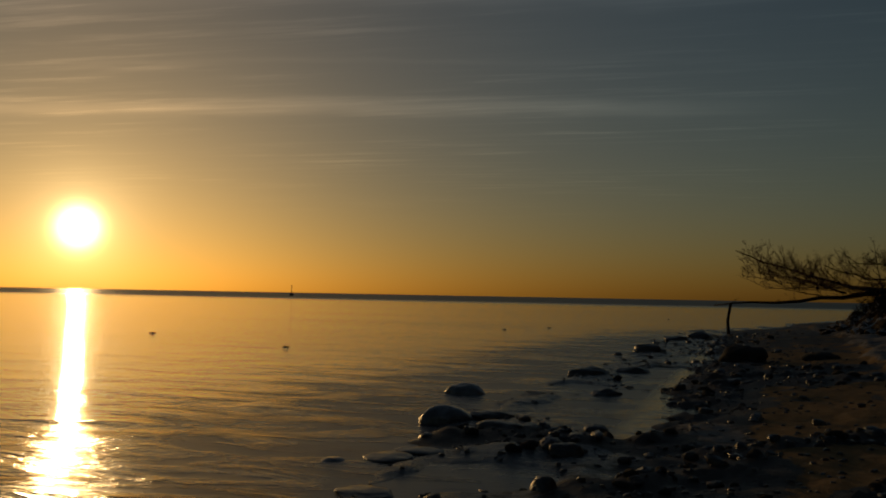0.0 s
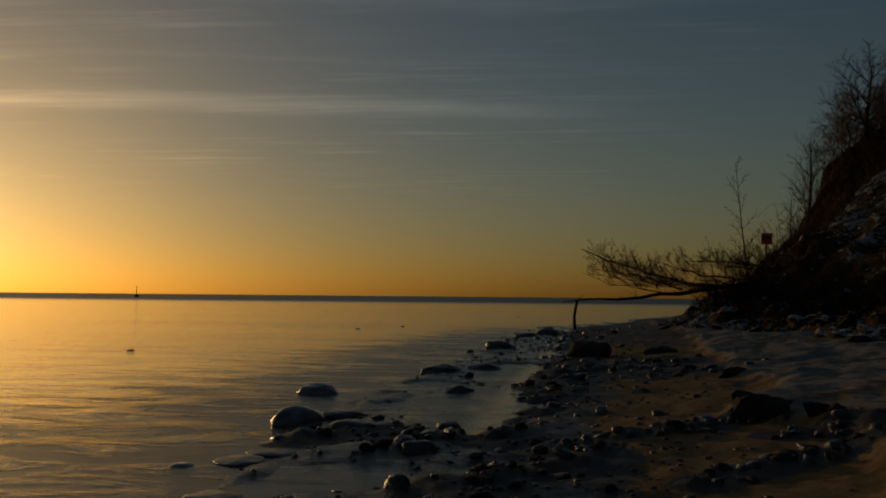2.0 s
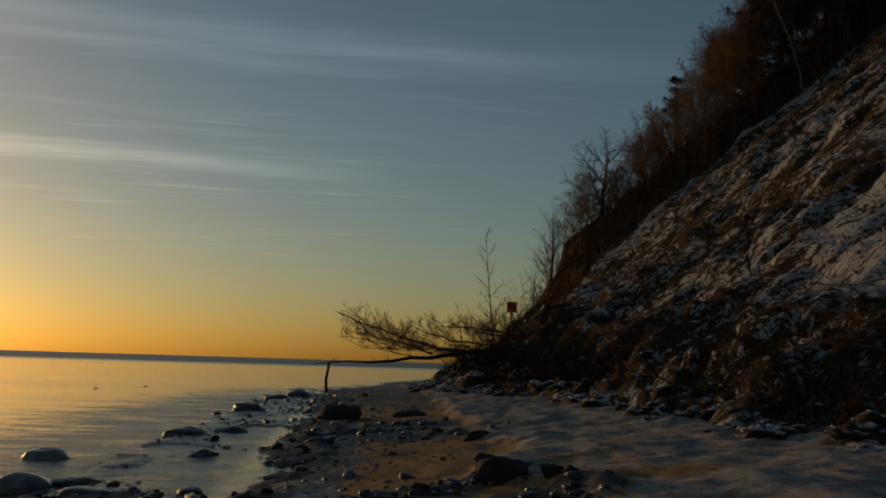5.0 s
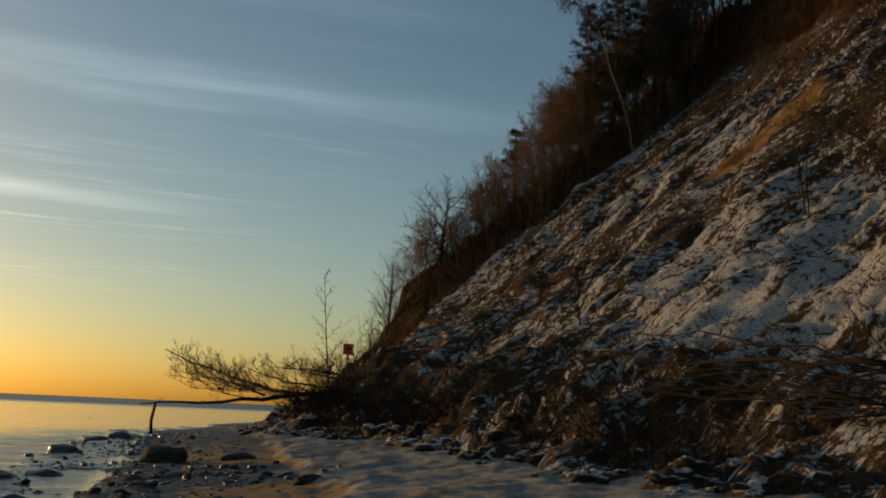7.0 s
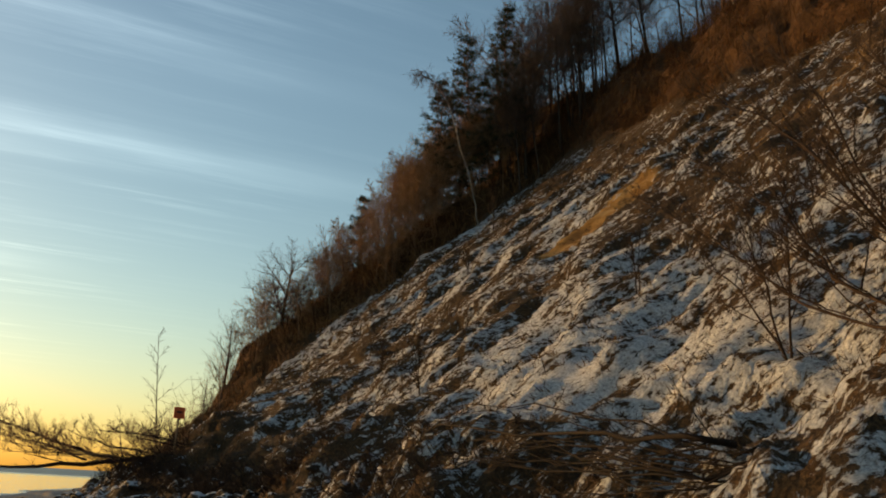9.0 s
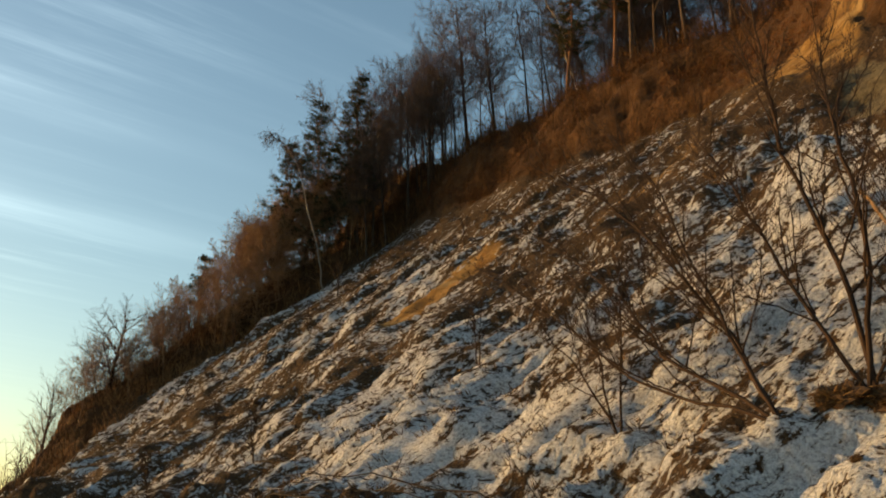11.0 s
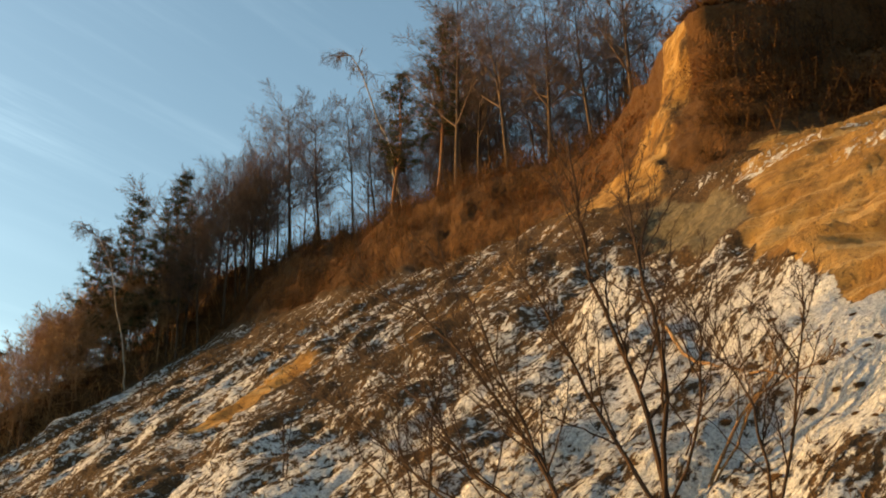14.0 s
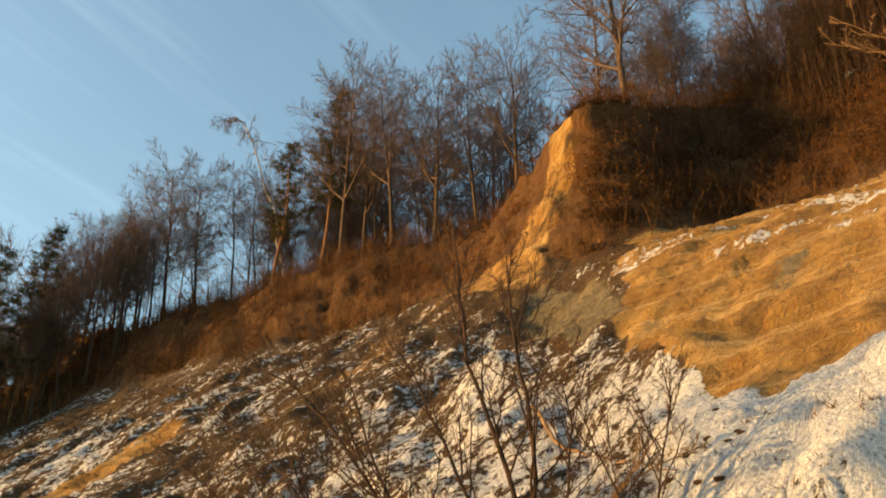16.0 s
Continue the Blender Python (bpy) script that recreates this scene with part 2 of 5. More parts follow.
def mat_bark(name, dark, light, scale=6.0, rough=0.9):
    m, N = material(name)
    p = object_place(N)
    a = N.noise(N.scale(p, (1.0, 1.0, 0.3)), scale, 5.0, 0.65)
    b = N.noise(p, 0.7, 2.0)
    col = N.mix(N.step(a, 0.3, 0.7), dark, light)
    col = N.mix(N.math("MULTIPLY", b, 0.5), col, tuple(0.6 * c for c in light))
    finish(N, col, rough, a, 0.6, 0.03, spec=0.2)
    return m


def mat_birch():
    m, N = material("birch_bark")
    p = object_place(N)
    a = N.noise(N.scale(p, (1.0, 1.0, 3.5)), 3.0, 4.0, 0.7)
    col = N.mix(N.step(a, 0.56, 0.66), (0.21, 0.17, 0.13), (0.05, 0.038, 0.03))
    finish(N, col, 0.8, a, 0.3, 0.02, spec=0.2)
    return m


def mat_straw(name, dark, light):
    m, N = material(name)
    r = N.add("ShaderNodeNewGeometry").outputs["Random Per Island"]
    finish(N, N.mix(r, dark, light), 0.9, spec=0.15)
    return m


def mat_stone(name, dark, light, rough, coat=0.0):
    m, N = material(name)
    p = object_place(N)
    a, b = N.noise(p, 4.0, 6.0, 0.65), N.noise(p, 28.0, 3.0, 0.7)
    r = N.add("ShaderNodeObjectInfo").outputs["Random"]
    col = N.mix(N.step(a, 0.3, 0.72), dark, light)
    col = N.mix(N.math("MULTIPLY", r, 0.5), col, tuple(0.5 * (c + d) for c, d in zip(dark, (0.09, 0.06, 0.04))))
    finish(N, col, N.math("ADD", rough, N.math("MULTIPLY", a, 0.3)), N.math("ADD", a, N.math("MULTIPLY", b, 0.2)), 0.5, 0.05, coat=coat)
    return m


def mat_snowy_soil():
    """Frozen soil whose upper faces hold a little snow."""
    m, N = material("snowy_soil")
    p = object_place(N)
    a, b = N.noise(p, 3.0, 6.0, 0.68), N.noise(p, 14.0, 4.0, 0.7)
    up = N.add("ShaderNodeSeparateXYZ", None, Vector=N.add("ShaderNodeNewGeometry").outputs["Normal"]).outputs[2]
    cap = N.step(N.math("ADD", up, N.math("MULTIPLY", N.math("SUBTRACT", a, 0.5), 1.6)), 0.62, 0.86)
    soil = N.mix(N.step(a, 0.35, 0.7), (0.014, 0.009, 0.005), (0.06, 0.034, 0.016))
    color = N.mix(cap, soil, N.mix(b, (0.30, 0.30, 0.31), (0.62, 0.62, 0.62)))
    finish(N, color, 0.85, N.math("ADD", a, N.math("MULTIPLY", b, 0.3)), 0.7, 0.08)
    return m


def mat_plain(name, color, rough=0.6, vary=0.25):
    m, N = material(name)
    a = N.noise(object_place(N), 9.0, 4.0, 0.6)
    finish(N, N.mix(N.math("MULTIPLY", a, vary), color, tuple(0.35 * c for c in color)), rough, a, 0.2, 0.01)
    return m


BLUFF, BEACH, WATER = mat_bluff(), mat_beach(), mat_water()
BARK = mat_bark("grey_brown_bark", (0.032, 0.021, 0.015), (0.10, 0.066, 0.046))
TWIG = mat_bark("twig_bark", (0.052, 0.036, 0.028), (0.15, 0.10, 0.075), 2.0)
SPUR_TWIG = mat_bark("young_bark", (0.16, 0.085, 0.042), (0.38, 0.22, 0.11), 2.0)
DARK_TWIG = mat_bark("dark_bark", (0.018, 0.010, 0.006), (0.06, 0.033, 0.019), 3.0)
# near-black bark: the backlit look of the branch heap is put into its colour
BACKLIT_BARK = mat_bark("backlit_bark", (0.006, 0.004, 0.003), (0.026, 0.015, 0.009), 3.0)
PINE_BARK = mat_bark("pine_bark", (0.07, 0.035, 0.02), (0.25, 0.12, 0.06))
BIRCH = mat_birch()
THICKET = mat_straw("thicket_stems", (0.12, 0.058, 0.023), (0.38, 0.20, 0.08))
NEEDLES = mat_straw("pine_needles", (0.018, 0.022, 0.009), (0.062, 0.058, 0.021))
STRAW = mat_straw("dry_grass", (0.05, 0.027, 0.011), (0.21, 0.12, 0.048))
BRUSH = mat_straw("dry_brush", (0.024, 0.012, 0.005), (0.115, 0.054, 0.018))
LEAF = mat_straw("dead_leaves", (0.065, 0.024, 0.008), (0.17, 0.068, 0.021))
TURF = mat_stone("frozen_turf", (0.025, 0.014, 0.007), (0.12, 0.062, 0.026), 0.85)
STONE = mat_stone("wet_stone", (0.022, 0.017, 0.013), (0.085, 0.066, 0.05), 0.28, 0.3)
ICED = mat_stone("iced_stone", (0.07, 0.066, 0.062), (0.24, 0.24, 0.24), 0.2, 0.6)
DARK_ROCK = mat_stone("dark_rock", (0.010, 0.008, 0.006), (0.038, 0.027, 0.019), 0.75)
WET_DARK = mat_stone("wet_dark_stone", (0.008, 0.006, 0.005), (0.04, 0.028, 0.019), 0.18, 0.5)
SNOWY_SOIL = mat_snowy_soil()
RED = mat_plain("red_paint", (0.75, 0.12, 0.03), 0.5)
POST_WOOD = mat_bark("post_wood", (0.12, 0.07, 0.035), (0.28, 0.17, 0.09))
STEEL = mat_plain("dark_steel", (0.03, 0.03, 0.03), 0.5)


# ---------------------------------------------------------------- helpers of shape
def lattice(ix, iy, seed):
    n = (ix.astype(np.int64) * 374761393 + iy.astype(np.int64) * 668265263 + seed * 974711) & 0x7FFFFFFF
    n = ((n ^ (n >> 13)) * 1274126177) & 0x7FFFFFFF
    return ((n ^ (n >> 16)) & 0xFFFFF) / float(0xFFFFF)


def value_noise(x, y, seed=0):
    x, y = np.asarray(x, float), np.asarray(y, float)
    ix, iy = np.floor(x), np.floor(y)
    fx, fy = x - ix, y - iy
    fx, fy = fx * fx * (3 - 2 * fx), fy * fy * (3 - 2 * fy)
    a, b = lattice(ix, iy, seed), lattice(ix + 1, iy, seed)
    c, d = lattice(ix, iy + 1, seed), lattice(ix + 1, iy + 1, seed)
    return (a + (b - a) * fx) * (1 - fy) + (c + (d - c) * fx) * fy - 0.5


def fbm(x, y, seed=0, octaves=4, gain=0.5):
    total, amp = 0.0, 1.0
    for k in range(octaves):
        total = total + amp * value_noise(np.asarray(x) * 2.0 ** k + 17.3 * k, np.asarray(y) * 2.0 ** k + 5.1 * k, seed + k)
        amp *= gain
    return total


def smooth(v, lo, hi):
    t = np.clip((np.asarray(v, float) - lo) / (hi - lo), 0, 1)
    return t * t * (3 - 2 * t)


class Tubes:
    """Collects tapered tubes and loose blades into one mesh."""

    def __init__(self):
        self.verts, self.faces = [], []

    def path(self, pts, radii, sides):
        start = len(self.verts)
        for i, p in enumerate(pts):
            d = (pts[min(i + 1, len(pts) - 1)] - pts[max(i - 1, 0)])
            d = d.normalized() if d.length > 1e-9 else Vector((0, 0, 1))
            a = d.cross(Vector((0.31, 0.17, 0.93)) if abs(d.z) < 0.8 else Vector((1, 0.2, 0))).normalized()
            b = d.cross(a)
            for k in range(sides):
                w = 2 * math.pi * k / sides
                self.verts.append(p + radii[i] * (math.cos(w) * a + math.sin(w) * b))
        for i in range(len(pts) - 1):
            for k in range(sides):
                q, r = start + i * sides, start + (i + 1) * sides
                self.faces.append((q + k, q + (k + 1) % sides, r + (k + 1) % sides, r + k))
        if sides > 3:
            self.faces.append(tuple(start + (len(pts) - 1) * sides + k for k in range(sides)))

    def blade(self, p, tip, width):
        side = (tip - p).cross(Vector((random.uniform(-1, 1), random.uniform(-1, 1), random.uniform(-1, 1))))
        side = side.normalized() * width * 0.5 if side.length > 1e-9 else Vector((width, 0, 0))
        n = len(self.verts)
        self.verts += [p - side, p + side, tip]
        self.faces.append((n, n + 1, n + 2))

    def mesh(self, name, mat, smooth_shade=True):
        me = bpy.data.meshes.new(name)
        me.from_pydata([tuple(v) for v in self.verts], [], self.faces)
        me.materials.append(mat)
        if smooth_shade:
            me.polygons.foreach_set("use_smooth", [True] * len(me.polygons))
        me.update()
        return me


def under(name, me, parent, label=""):
    """A mesh as one part of a thing."""
    ob = new(name, me)
    ob.parent = parent
    if label:
        tagged(ob, label)
    return ob


def grid_mesh(name, X, Y, Z, mat, marks=None):
    """A sheet from arrays of the same shape, with named marks on its points."""
    ny, nx = X.shape
    me = bpy.data.meshes.new(name)
    co = np.stack([X, Y, Z], -1).reshape(-1, 3)
    idx = np.arange(ny * nx).reshape(ny, nx)
    quads = np.stack([idx[:-1, :-1], idx[:-1, 1:], idx[1:, 1:], idx[1:, :-1]], -1).reshape(-1, 4)
    me.vertices.add(len(co))
    me.vertices.foreach_set("co", co.ravel())
    me.loops.add(quads.size)
    me.loops.foreach_set("vertex_index", quads.ravel())
    me.polygons.add(len(quads))
    me.polygons.foreach_set("loop_start", np.arange(0, quads.size, 4))
    me.polygons.foreach_set("use_smooth", np.ones(len(quads), bool))
    me.update(calc_edges=True)
    me.validate()
    for key, val in (marks or {}).items():
        if val.ndim == 3:
            me.attributes.new(key, "FLOAT_VECTOR", "POINT").data.foreach_set("vector", val.reshape(-1).astype(np.float32))
        else:
            me.attributes.new(key, "FLOAT", "POINT").data.foreach_set("value", val.reshape(-1).astype(np.float32))
    me.materials.append(mat)
    return me


# ---------------------------------------------------------------- the land
def shore_x(y):
    return -3.3 + 0.042 * np.clip(y, -60, 120) + 0.32 * np.clip(np.asarray(y, float) - 53, 0, 400) + 0.5 * fbm(np.asarray(y, float) / 6.0, 0 * np.asarray(y, float), 3, 3)


def shelf_x(y):
    """Where the frozen snow shelf breaks off towards the sea."""
    y = np.asarray(y, float)
    return np.interp(y, [-20, 2, 8.6, 10.2, 11.0, 11.6, 12.2, 13.5, 15, 18, 22, 28, 38, 60, 120], [0.5, 1.4, 2.8, 3.2, 2.95, 2.4, 2.2, 2.6, 3.4, 3.5, 3.75, 4.2, 5.2, 5.6, 6.5]) + 0.35 * fbm(y / 1.0, y * 0 + 3, 8, 3)


ROWS = ((0.0, 10.6, 2.3, 11.9, 0.26), (1.4, 19.4, 3.6, 19.8, 0.6), (1.3, 8.4, 3.0, 9.5, 0.24), (-2.8, 11.2, -0.4, 11.5, 0.35),
        (1.2, 21.0, 3.0, 23.0, 0.7), (2.4, 10.6, 3.3, 10.2, 0.25), (-0.8, 8.3, 0.4, 9.8, 0.4), (-0.1, 14.0, 0.7, 25.0, 0.55), (8.6, 13.0, 8.9, 46.0, 0.8))


def washed_up(x, y):
    """How near a place is to the rows of dark rubble across the sand, 0 to 1."""
    most = np.zeros(np.broadcast(x, y).shape)
    for ax, ay, bx, by, wide in ROWS:
        t = np.clip(((x - ax) * (bx - ax) + (y - ay) * (by - ay)) / ((bx - ax) ** 2 + (by - ay) ** 2), 0, 1)
        d = np.hypot(x - ax - t * (bx - ax), (y - ay - t * (by - ay)) * 0.8)
        most = np.maximum(most, np.exp(-(d / wide) ** 2))
    return most


def beach_z(x, y):
    x, y = np.asarray(x, float), np.asarray(y, float)
    d = x - shore_x(y)
    rough = 0.09 * fbm(x / 1.3, y / 2.0, 11, 4) + 0.085 * fbm(x / 0.4, y / 0.6, 12, 4)
    rough = rough * (1 - 0.40 * smooth(d, 3.0, 3.8))
    z = np.where(d < 0, 0.10 * d, 0.0) + 0.010 * np.clip(d, 0, 3.2) + 0.075 * np.clip(d - 2.6, 0, 30)
    z = z + 0.9 * rough * smooth(d, -3, 0.5) + 0.015 * smooth(d, -0.5, 0.8) - 0.035 * smooth(d, -1, 0.5) * smooth(2.6 - d, 0, 0.8)
    z = z + 0.055 * smooth(d, -0.7, -0.1) * smooth(1.5 - d, 0, 0.6) * smooth(30 - y, 0, 6)
    for px, py, rx, ry in ((-1.35, 15.2, 1.05, 2.5), (-1.05, 21.9, 0.75, 2.4), (-1.85, 8.9, 0.6, 0.75), (-0.9, 12.4, 0.4, 0.6), (-2.3, 18.0, 0.5, 1.1)):
        z = z - 0.15 * np.exp(-(((x - px) / rx) ** 2 + ((y - py) / ry) ** 2) ** 2)
    z = z + washed_up(x, y) * (0.035 + 0.17 * np.clip(fbm(x / 0.30, y / 0.36, 23, 3), -0.1, 1))
    step = smooth(x - shelf_x(y), -0.12, 0.22)
    z = z + (0.05 * fbm(x / 0.9, y / 0.8, 17, 3) + 0.035 * fbm(x / 0.28, y / 0.4, 18, 2)) * step
    z = z + (0.14 + 0.09 * fbm(x / 0.8, y / 0.8, 14, 3)) * step
    return z


def make_beach():
    xs = np.concatenate([np.linspace(-40, -10, 16)[:-1], np.arange(-10, 12.01, 0.11)])
    ys = np.concatenate([np.linspace(-60, 2, 20)[:-1], np.arange(2, 30, 0.12), np.arange(30, 70, 0.3), np.linspace(70, 400, 60)])
    X, Y = np.meshgrid(xs, ys)
    Z = np.where(X > -10, beach_z(X, Y), beach_z(X * 0 - 10, Y) + (X + 10) * 0.1)
    d = X - shore_x(Y)
    edge = X - shelf_x(Y)
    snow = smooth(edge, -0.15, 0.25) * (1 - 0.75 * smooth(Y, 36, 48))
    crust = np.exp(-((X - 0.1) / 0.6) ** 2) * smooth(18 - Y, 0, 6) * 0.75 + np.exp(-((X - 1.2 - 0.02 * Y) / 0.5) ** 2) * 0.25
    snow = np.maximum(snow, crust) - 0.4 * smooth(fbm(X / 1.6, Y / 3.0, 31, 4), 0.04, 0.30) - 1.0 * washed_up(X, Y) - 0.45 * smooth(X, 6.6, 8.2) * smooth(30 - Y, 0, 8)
    sand = smooth(d, 3.1, 3.9) * 0.95 - 0.3 * smooth(fbm(X / 1.2, Y / 2.4, 21, 3), 0.05, 0.3) - 1.6 * washed_up(X, Y)
    sand = sand - 0.55 * smooth(Y, 27, 34)
    ice = 0.64 * smooth(d, -3.0, -0.6) * (1 - smooth(d, 2.0, 3.4)) - 0.9 * washed_up(X, Y)
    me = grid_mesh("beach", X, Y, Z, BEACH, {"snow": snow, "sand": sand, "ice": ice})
    tagged(new("beach", me), "wet stony beach with sand strips and frozen snow along the sea", "beach", kind="structure")


SLOPE = 0.9


def profile(y):
    """The bluff's section at y: seven points (x, z) from the foot to the plateau."""
    prom = float(np.interp(y, (13.6, 14.5, 15.5, 17.3, 19.2, 21.4, 25.0), (1.0, 0.93, 0.88, 0.78, 0.5, 0.22, 0.0)))   # the promontory with the overhang
    back = float(smooth(18 - y, 0, 5))                  # sand bulge below it
    far = float(smooth(y, 50, 62))
    gully = math.exp(-((y - 14.6) / 2.4) ** 2)
    shift = 0.5 * max(0.0, y - 60.0) + 0.006 * max(0.0, y - 60.0) ** 2
    foot = 9.2 + 1.5 * float(smooth(y, 43.5, 50)) + 0.4 * math.sin(y * 0.21) + 0.8 * float(smooth(12 - y, 0, 12))
    hollow = float(smooth(15.4 - y, 0, 6.6))              # the recess behind the promontory's nose
    ax, az = 19.0, SLOPE * 19.0 - 7.5
    bx, bz = 28.0, SLOPE * 28.0 - 7.5 + 1.1 * back - 1.4 * gully
    cx, cz = 34.6 - 4.8 * prom + 3.6 * hollow, SLOPE * 34.6 - 7.5 - 1.4 * prom - 1.5 * gully + 0.5 * hollow + 0.4 * float(smooth(6.0 - y, 0, 4))
    dx, dz = 38.2 - 5.8 * prom + 9.4 * hollow, 29.5 - 1.8 * prom + 5.0 * hollow
    ex, ez = 39.4 - 6.9 * prom + 11.2 * hollow, 31.0 - 0.3 * prom + 6.2 * hollow
    c = np.array([[foot - 5.6, 0.12], [foot, 0.75], [ax, az], [bx, bz], [cx, cz], [dx, dz], [ex, ez], [ex + 4, ez + 0.9], [ex + 26, ez + 2.5], [900, 45]])
    c[:-1, 0] += shift
    return c


COUNTS = (40, 56, 50, 40, 30, 14, 10, 14, 6)


def apron_x(y):
    """How far the fallen soil reaches out over the beach."""
    return np.interp(y, [0, 9, 11.4, 12.6, 17.3, 24, 29.4, 32.4, 38, 41.4, 50], [8.6, 8.0, 7.4, 6.9, 7.0, 7.5, 7.7, 6.9, 6.0, 5.4, 6.5]) + 0.5 * fbm(np.asarray(y, float) / 1.6, np.asarray(y, float) * 0 + 2, 39, 3)


def make_bluff():
    ys = np.concatenate([np.linspace(-300, -20, 15)[:-1], np.linspace(-20, 0, 20)[:-1], np.arange(0, 62, 0.2), np.arange(62, 100, 0.7), np.linspace(100, 700, 50)])
    X, Z, S, seg = [], [], [], []
    for y in ys:
        c = profile(y)
        x, z, g = [], [], []
        for i, n in enumerate(COUNTS):
            t = np.linspace(0, 1, n, endpoint=i == len(COUNTS) - 1)
            x.append(c[i, 0] + (c[i + 1, 0] - c[i, 0]) * t)
            z.append(c[i, 1] + (c[i + 1, 1] - c[i, 1]) * t)
            g.append(i + t)
        x, z, g = np.concatenate(x), np.concatenate(z), np.concatenate(g)
        s = np.concatenate([[0], np.cumsum(np.hypot(np.diff(x), np.diff(z)))])
        X.append(x), Z.append(z), S.append(s), seg.append(g)
    X, Z, S, G = np.array(X), np.array(Z), np.array(S), np.array(seg)
    Y = np.repeat(ys[:, None], X.shape[1], 1)
    # round the section's corners
    for _ in range(4):
        X[:, 1:-1] = 0.25 * X[:, :-2] + 0.5 * X[:, 1:-1] + 0.25 * X[:, 2:]
        Z[:, 1:-1] = 0.25 * Z[:, :-2] + 0.5 * Z[:, 1:-1] + 0.25 * Z[:, 2:]
    on = smooth(G, 0.7, 1.2) * (1 - 0.75 * smooth(G, 6.0, 7.0)) * (1 - smooth(G, 7.6, 8.2))
    near = smooth(Y, -30, -5)
    warp = 1.2 * fbm(Y / 5, S / 6, 77, 2)
    U, V = (Y + 0.35 * S) / 1.06, (S - 0.35 * Y) / 1.06             # across and along the ribs of the slope
    U2, V2 = (2 * S + Y) / 2.236, (S - 2 * Y) / 2.236         # across and along the beds of the sand
    push = (0.8 * fbm(Y / 8, S / 16, 41, 2) + 0.32 * fbm((Y + warp) / 2.2, S / 5.0, 43, 3) + 0.16 * fbm((Y + warp) / 1.1, S / 1.0, 47, 3))
    scarp = smooth(G, 3.6, 4.2) * (1 - smooth(G, 6.1, 6.6))
    push = push + 0.70 * fbm((U + 0.3 * warp) / 1.7, V / 8.0, 57, 4, 0.62) * (1 - smooth(G, 3.3, 3.9))
    push = push + (0.36 * fbm(U / 0.7, V / 1.5, 59, 3, 0.6) + 0.3 * fbm(U / 1.6, V / 3.4, 60, 2)) * (1 - smooth(G, 3.3, 3.9)) * (1 - 0.6 * smooth(7 - Y, 0, 2))
    nose = np.exp(-((Y - 17.5) / 5.0) ** 2)
    push = push * (1 - 0.6 * nose * smooth(G, 3.3, 4.0)) + scarp * (1 - 0.5 * nose) * (1.3 * fbm(Y / 4.0, S / 5.0, 51, 3) + 0.55 * fbm(Y / 1.1, S / 1.4, 53, 3))
    push = push + 0.5 * nose * scarp * (fbm(Y / 0.7, S / 0.8, 55, 3) + 0.8 * smooth(G, 5.55, 5.9))
    loose = smooth(11.0 - Y + 0.42 * (X - 21), 0.0, 2.0) * smooth(X, 17.5, 19.5) * (1 - scarp)
    across = Y + 0.30 * S
    push = push * (1 - 0.78 * loose) + loose * (0.45 - 0.45 * np.abs(fbm(across / 4.0, S / 22.0, 81, 2)) - 0.30 * np.abs(fbm(across / 1.3, S / 12.0, 85, 3))
                                                - 0.22 * np.abs(fbm(across / 0.4, S / 3.0, 83, 2)) + 0.12 * fbm(Y / 0.5, S / 0.5, 87, 3) + 0.30 * fbm(U2 / 0.7, V2 / 6.0, 88, 3))
    layer = G * 9.0 + 1.4 * fbm(Y / 3.5, S / 5.0, 89, 3)
    layer = layer - np.floor(layer)
    push = push + loose * 0.14 * (smooth(layer, 0.0, 0.22) - layer) * (0.4 + 1.2 * smooth(fbm(Y / 2.5, S / 2.0, 90, 2), -0.2, 0.3)) * smooth(G, 2.5, 3.1)
    push = push + 0.55 * fbm(Y / 1.3, S / 1.1, 73, 3) * np.exp(-((G - 1.15) / 0.28) ** 2)
    push = push + 1.4 * smooth(Y + 0.8 * fbm(Y * 0, S / 4, 99, 2), 53.6, 56.6) * smooth(G, 1.5, 2.0)
    push = push * on
    X, Z = X - 0.70 * push, Z + 0.60 * push
    # the apron of fallen soil along the foot
    out = X - apron_x(Y)
    apron = smooth(out, -0.2, 0.7) * (1 - smooth(G, 1.05, 1.5)) * smooth(Y, 5, 9) * (1 - smooth(Y, 52, 58))
    Z = Z + apron * (0.30 + 0.62 * fbm(Y / 1.1, X / 0.9, 37, 4) + 0.35 * np.clip(fbm(Y / 0.4, X / 0.4, 38, 2), -0.2, 1))
    heap = np.exp(-((Y - 41.5) / 5.5) ** 2) * smooth(X - apron_x(Y) + 0.4, 0, 3.4) * (1 - smooth(G, 1.15, 1.8))
    Z = Z + heap * (1.15 + 0.5 * fbm(Y / 1.4, X / 1.1, 34, 3))
    # lumps of slumped turf on the slope, a slip scar with a lip
    for ly, lx, size, tall in ((36.5, 25.6, 1.6, 0.7), (41.0, 24.6, 1.3, 0.6), (23, 17.5, 1.5, 0.25), (20.5, 14.0, 1.6, 0.5), (13.5, 22.0, 1.3, 0.9), (7.4, 20.6, 1.1, 0.8),
                               (27, 14.5, 1.3, 0.25), (32.5, 19.0, 1.2, 0.4), (17.5, 24.8, 1.2, 0.35), (16.0, 26.8, 1.2, 0.5), (6.0, 17.2, 1.4, 0.6)):
        bump = tall * np.exp(-(((Y - ly) / size) ** 2 + ((X - lx) / (0.7 * size)) ** 2))
        Z = Z + bump * on
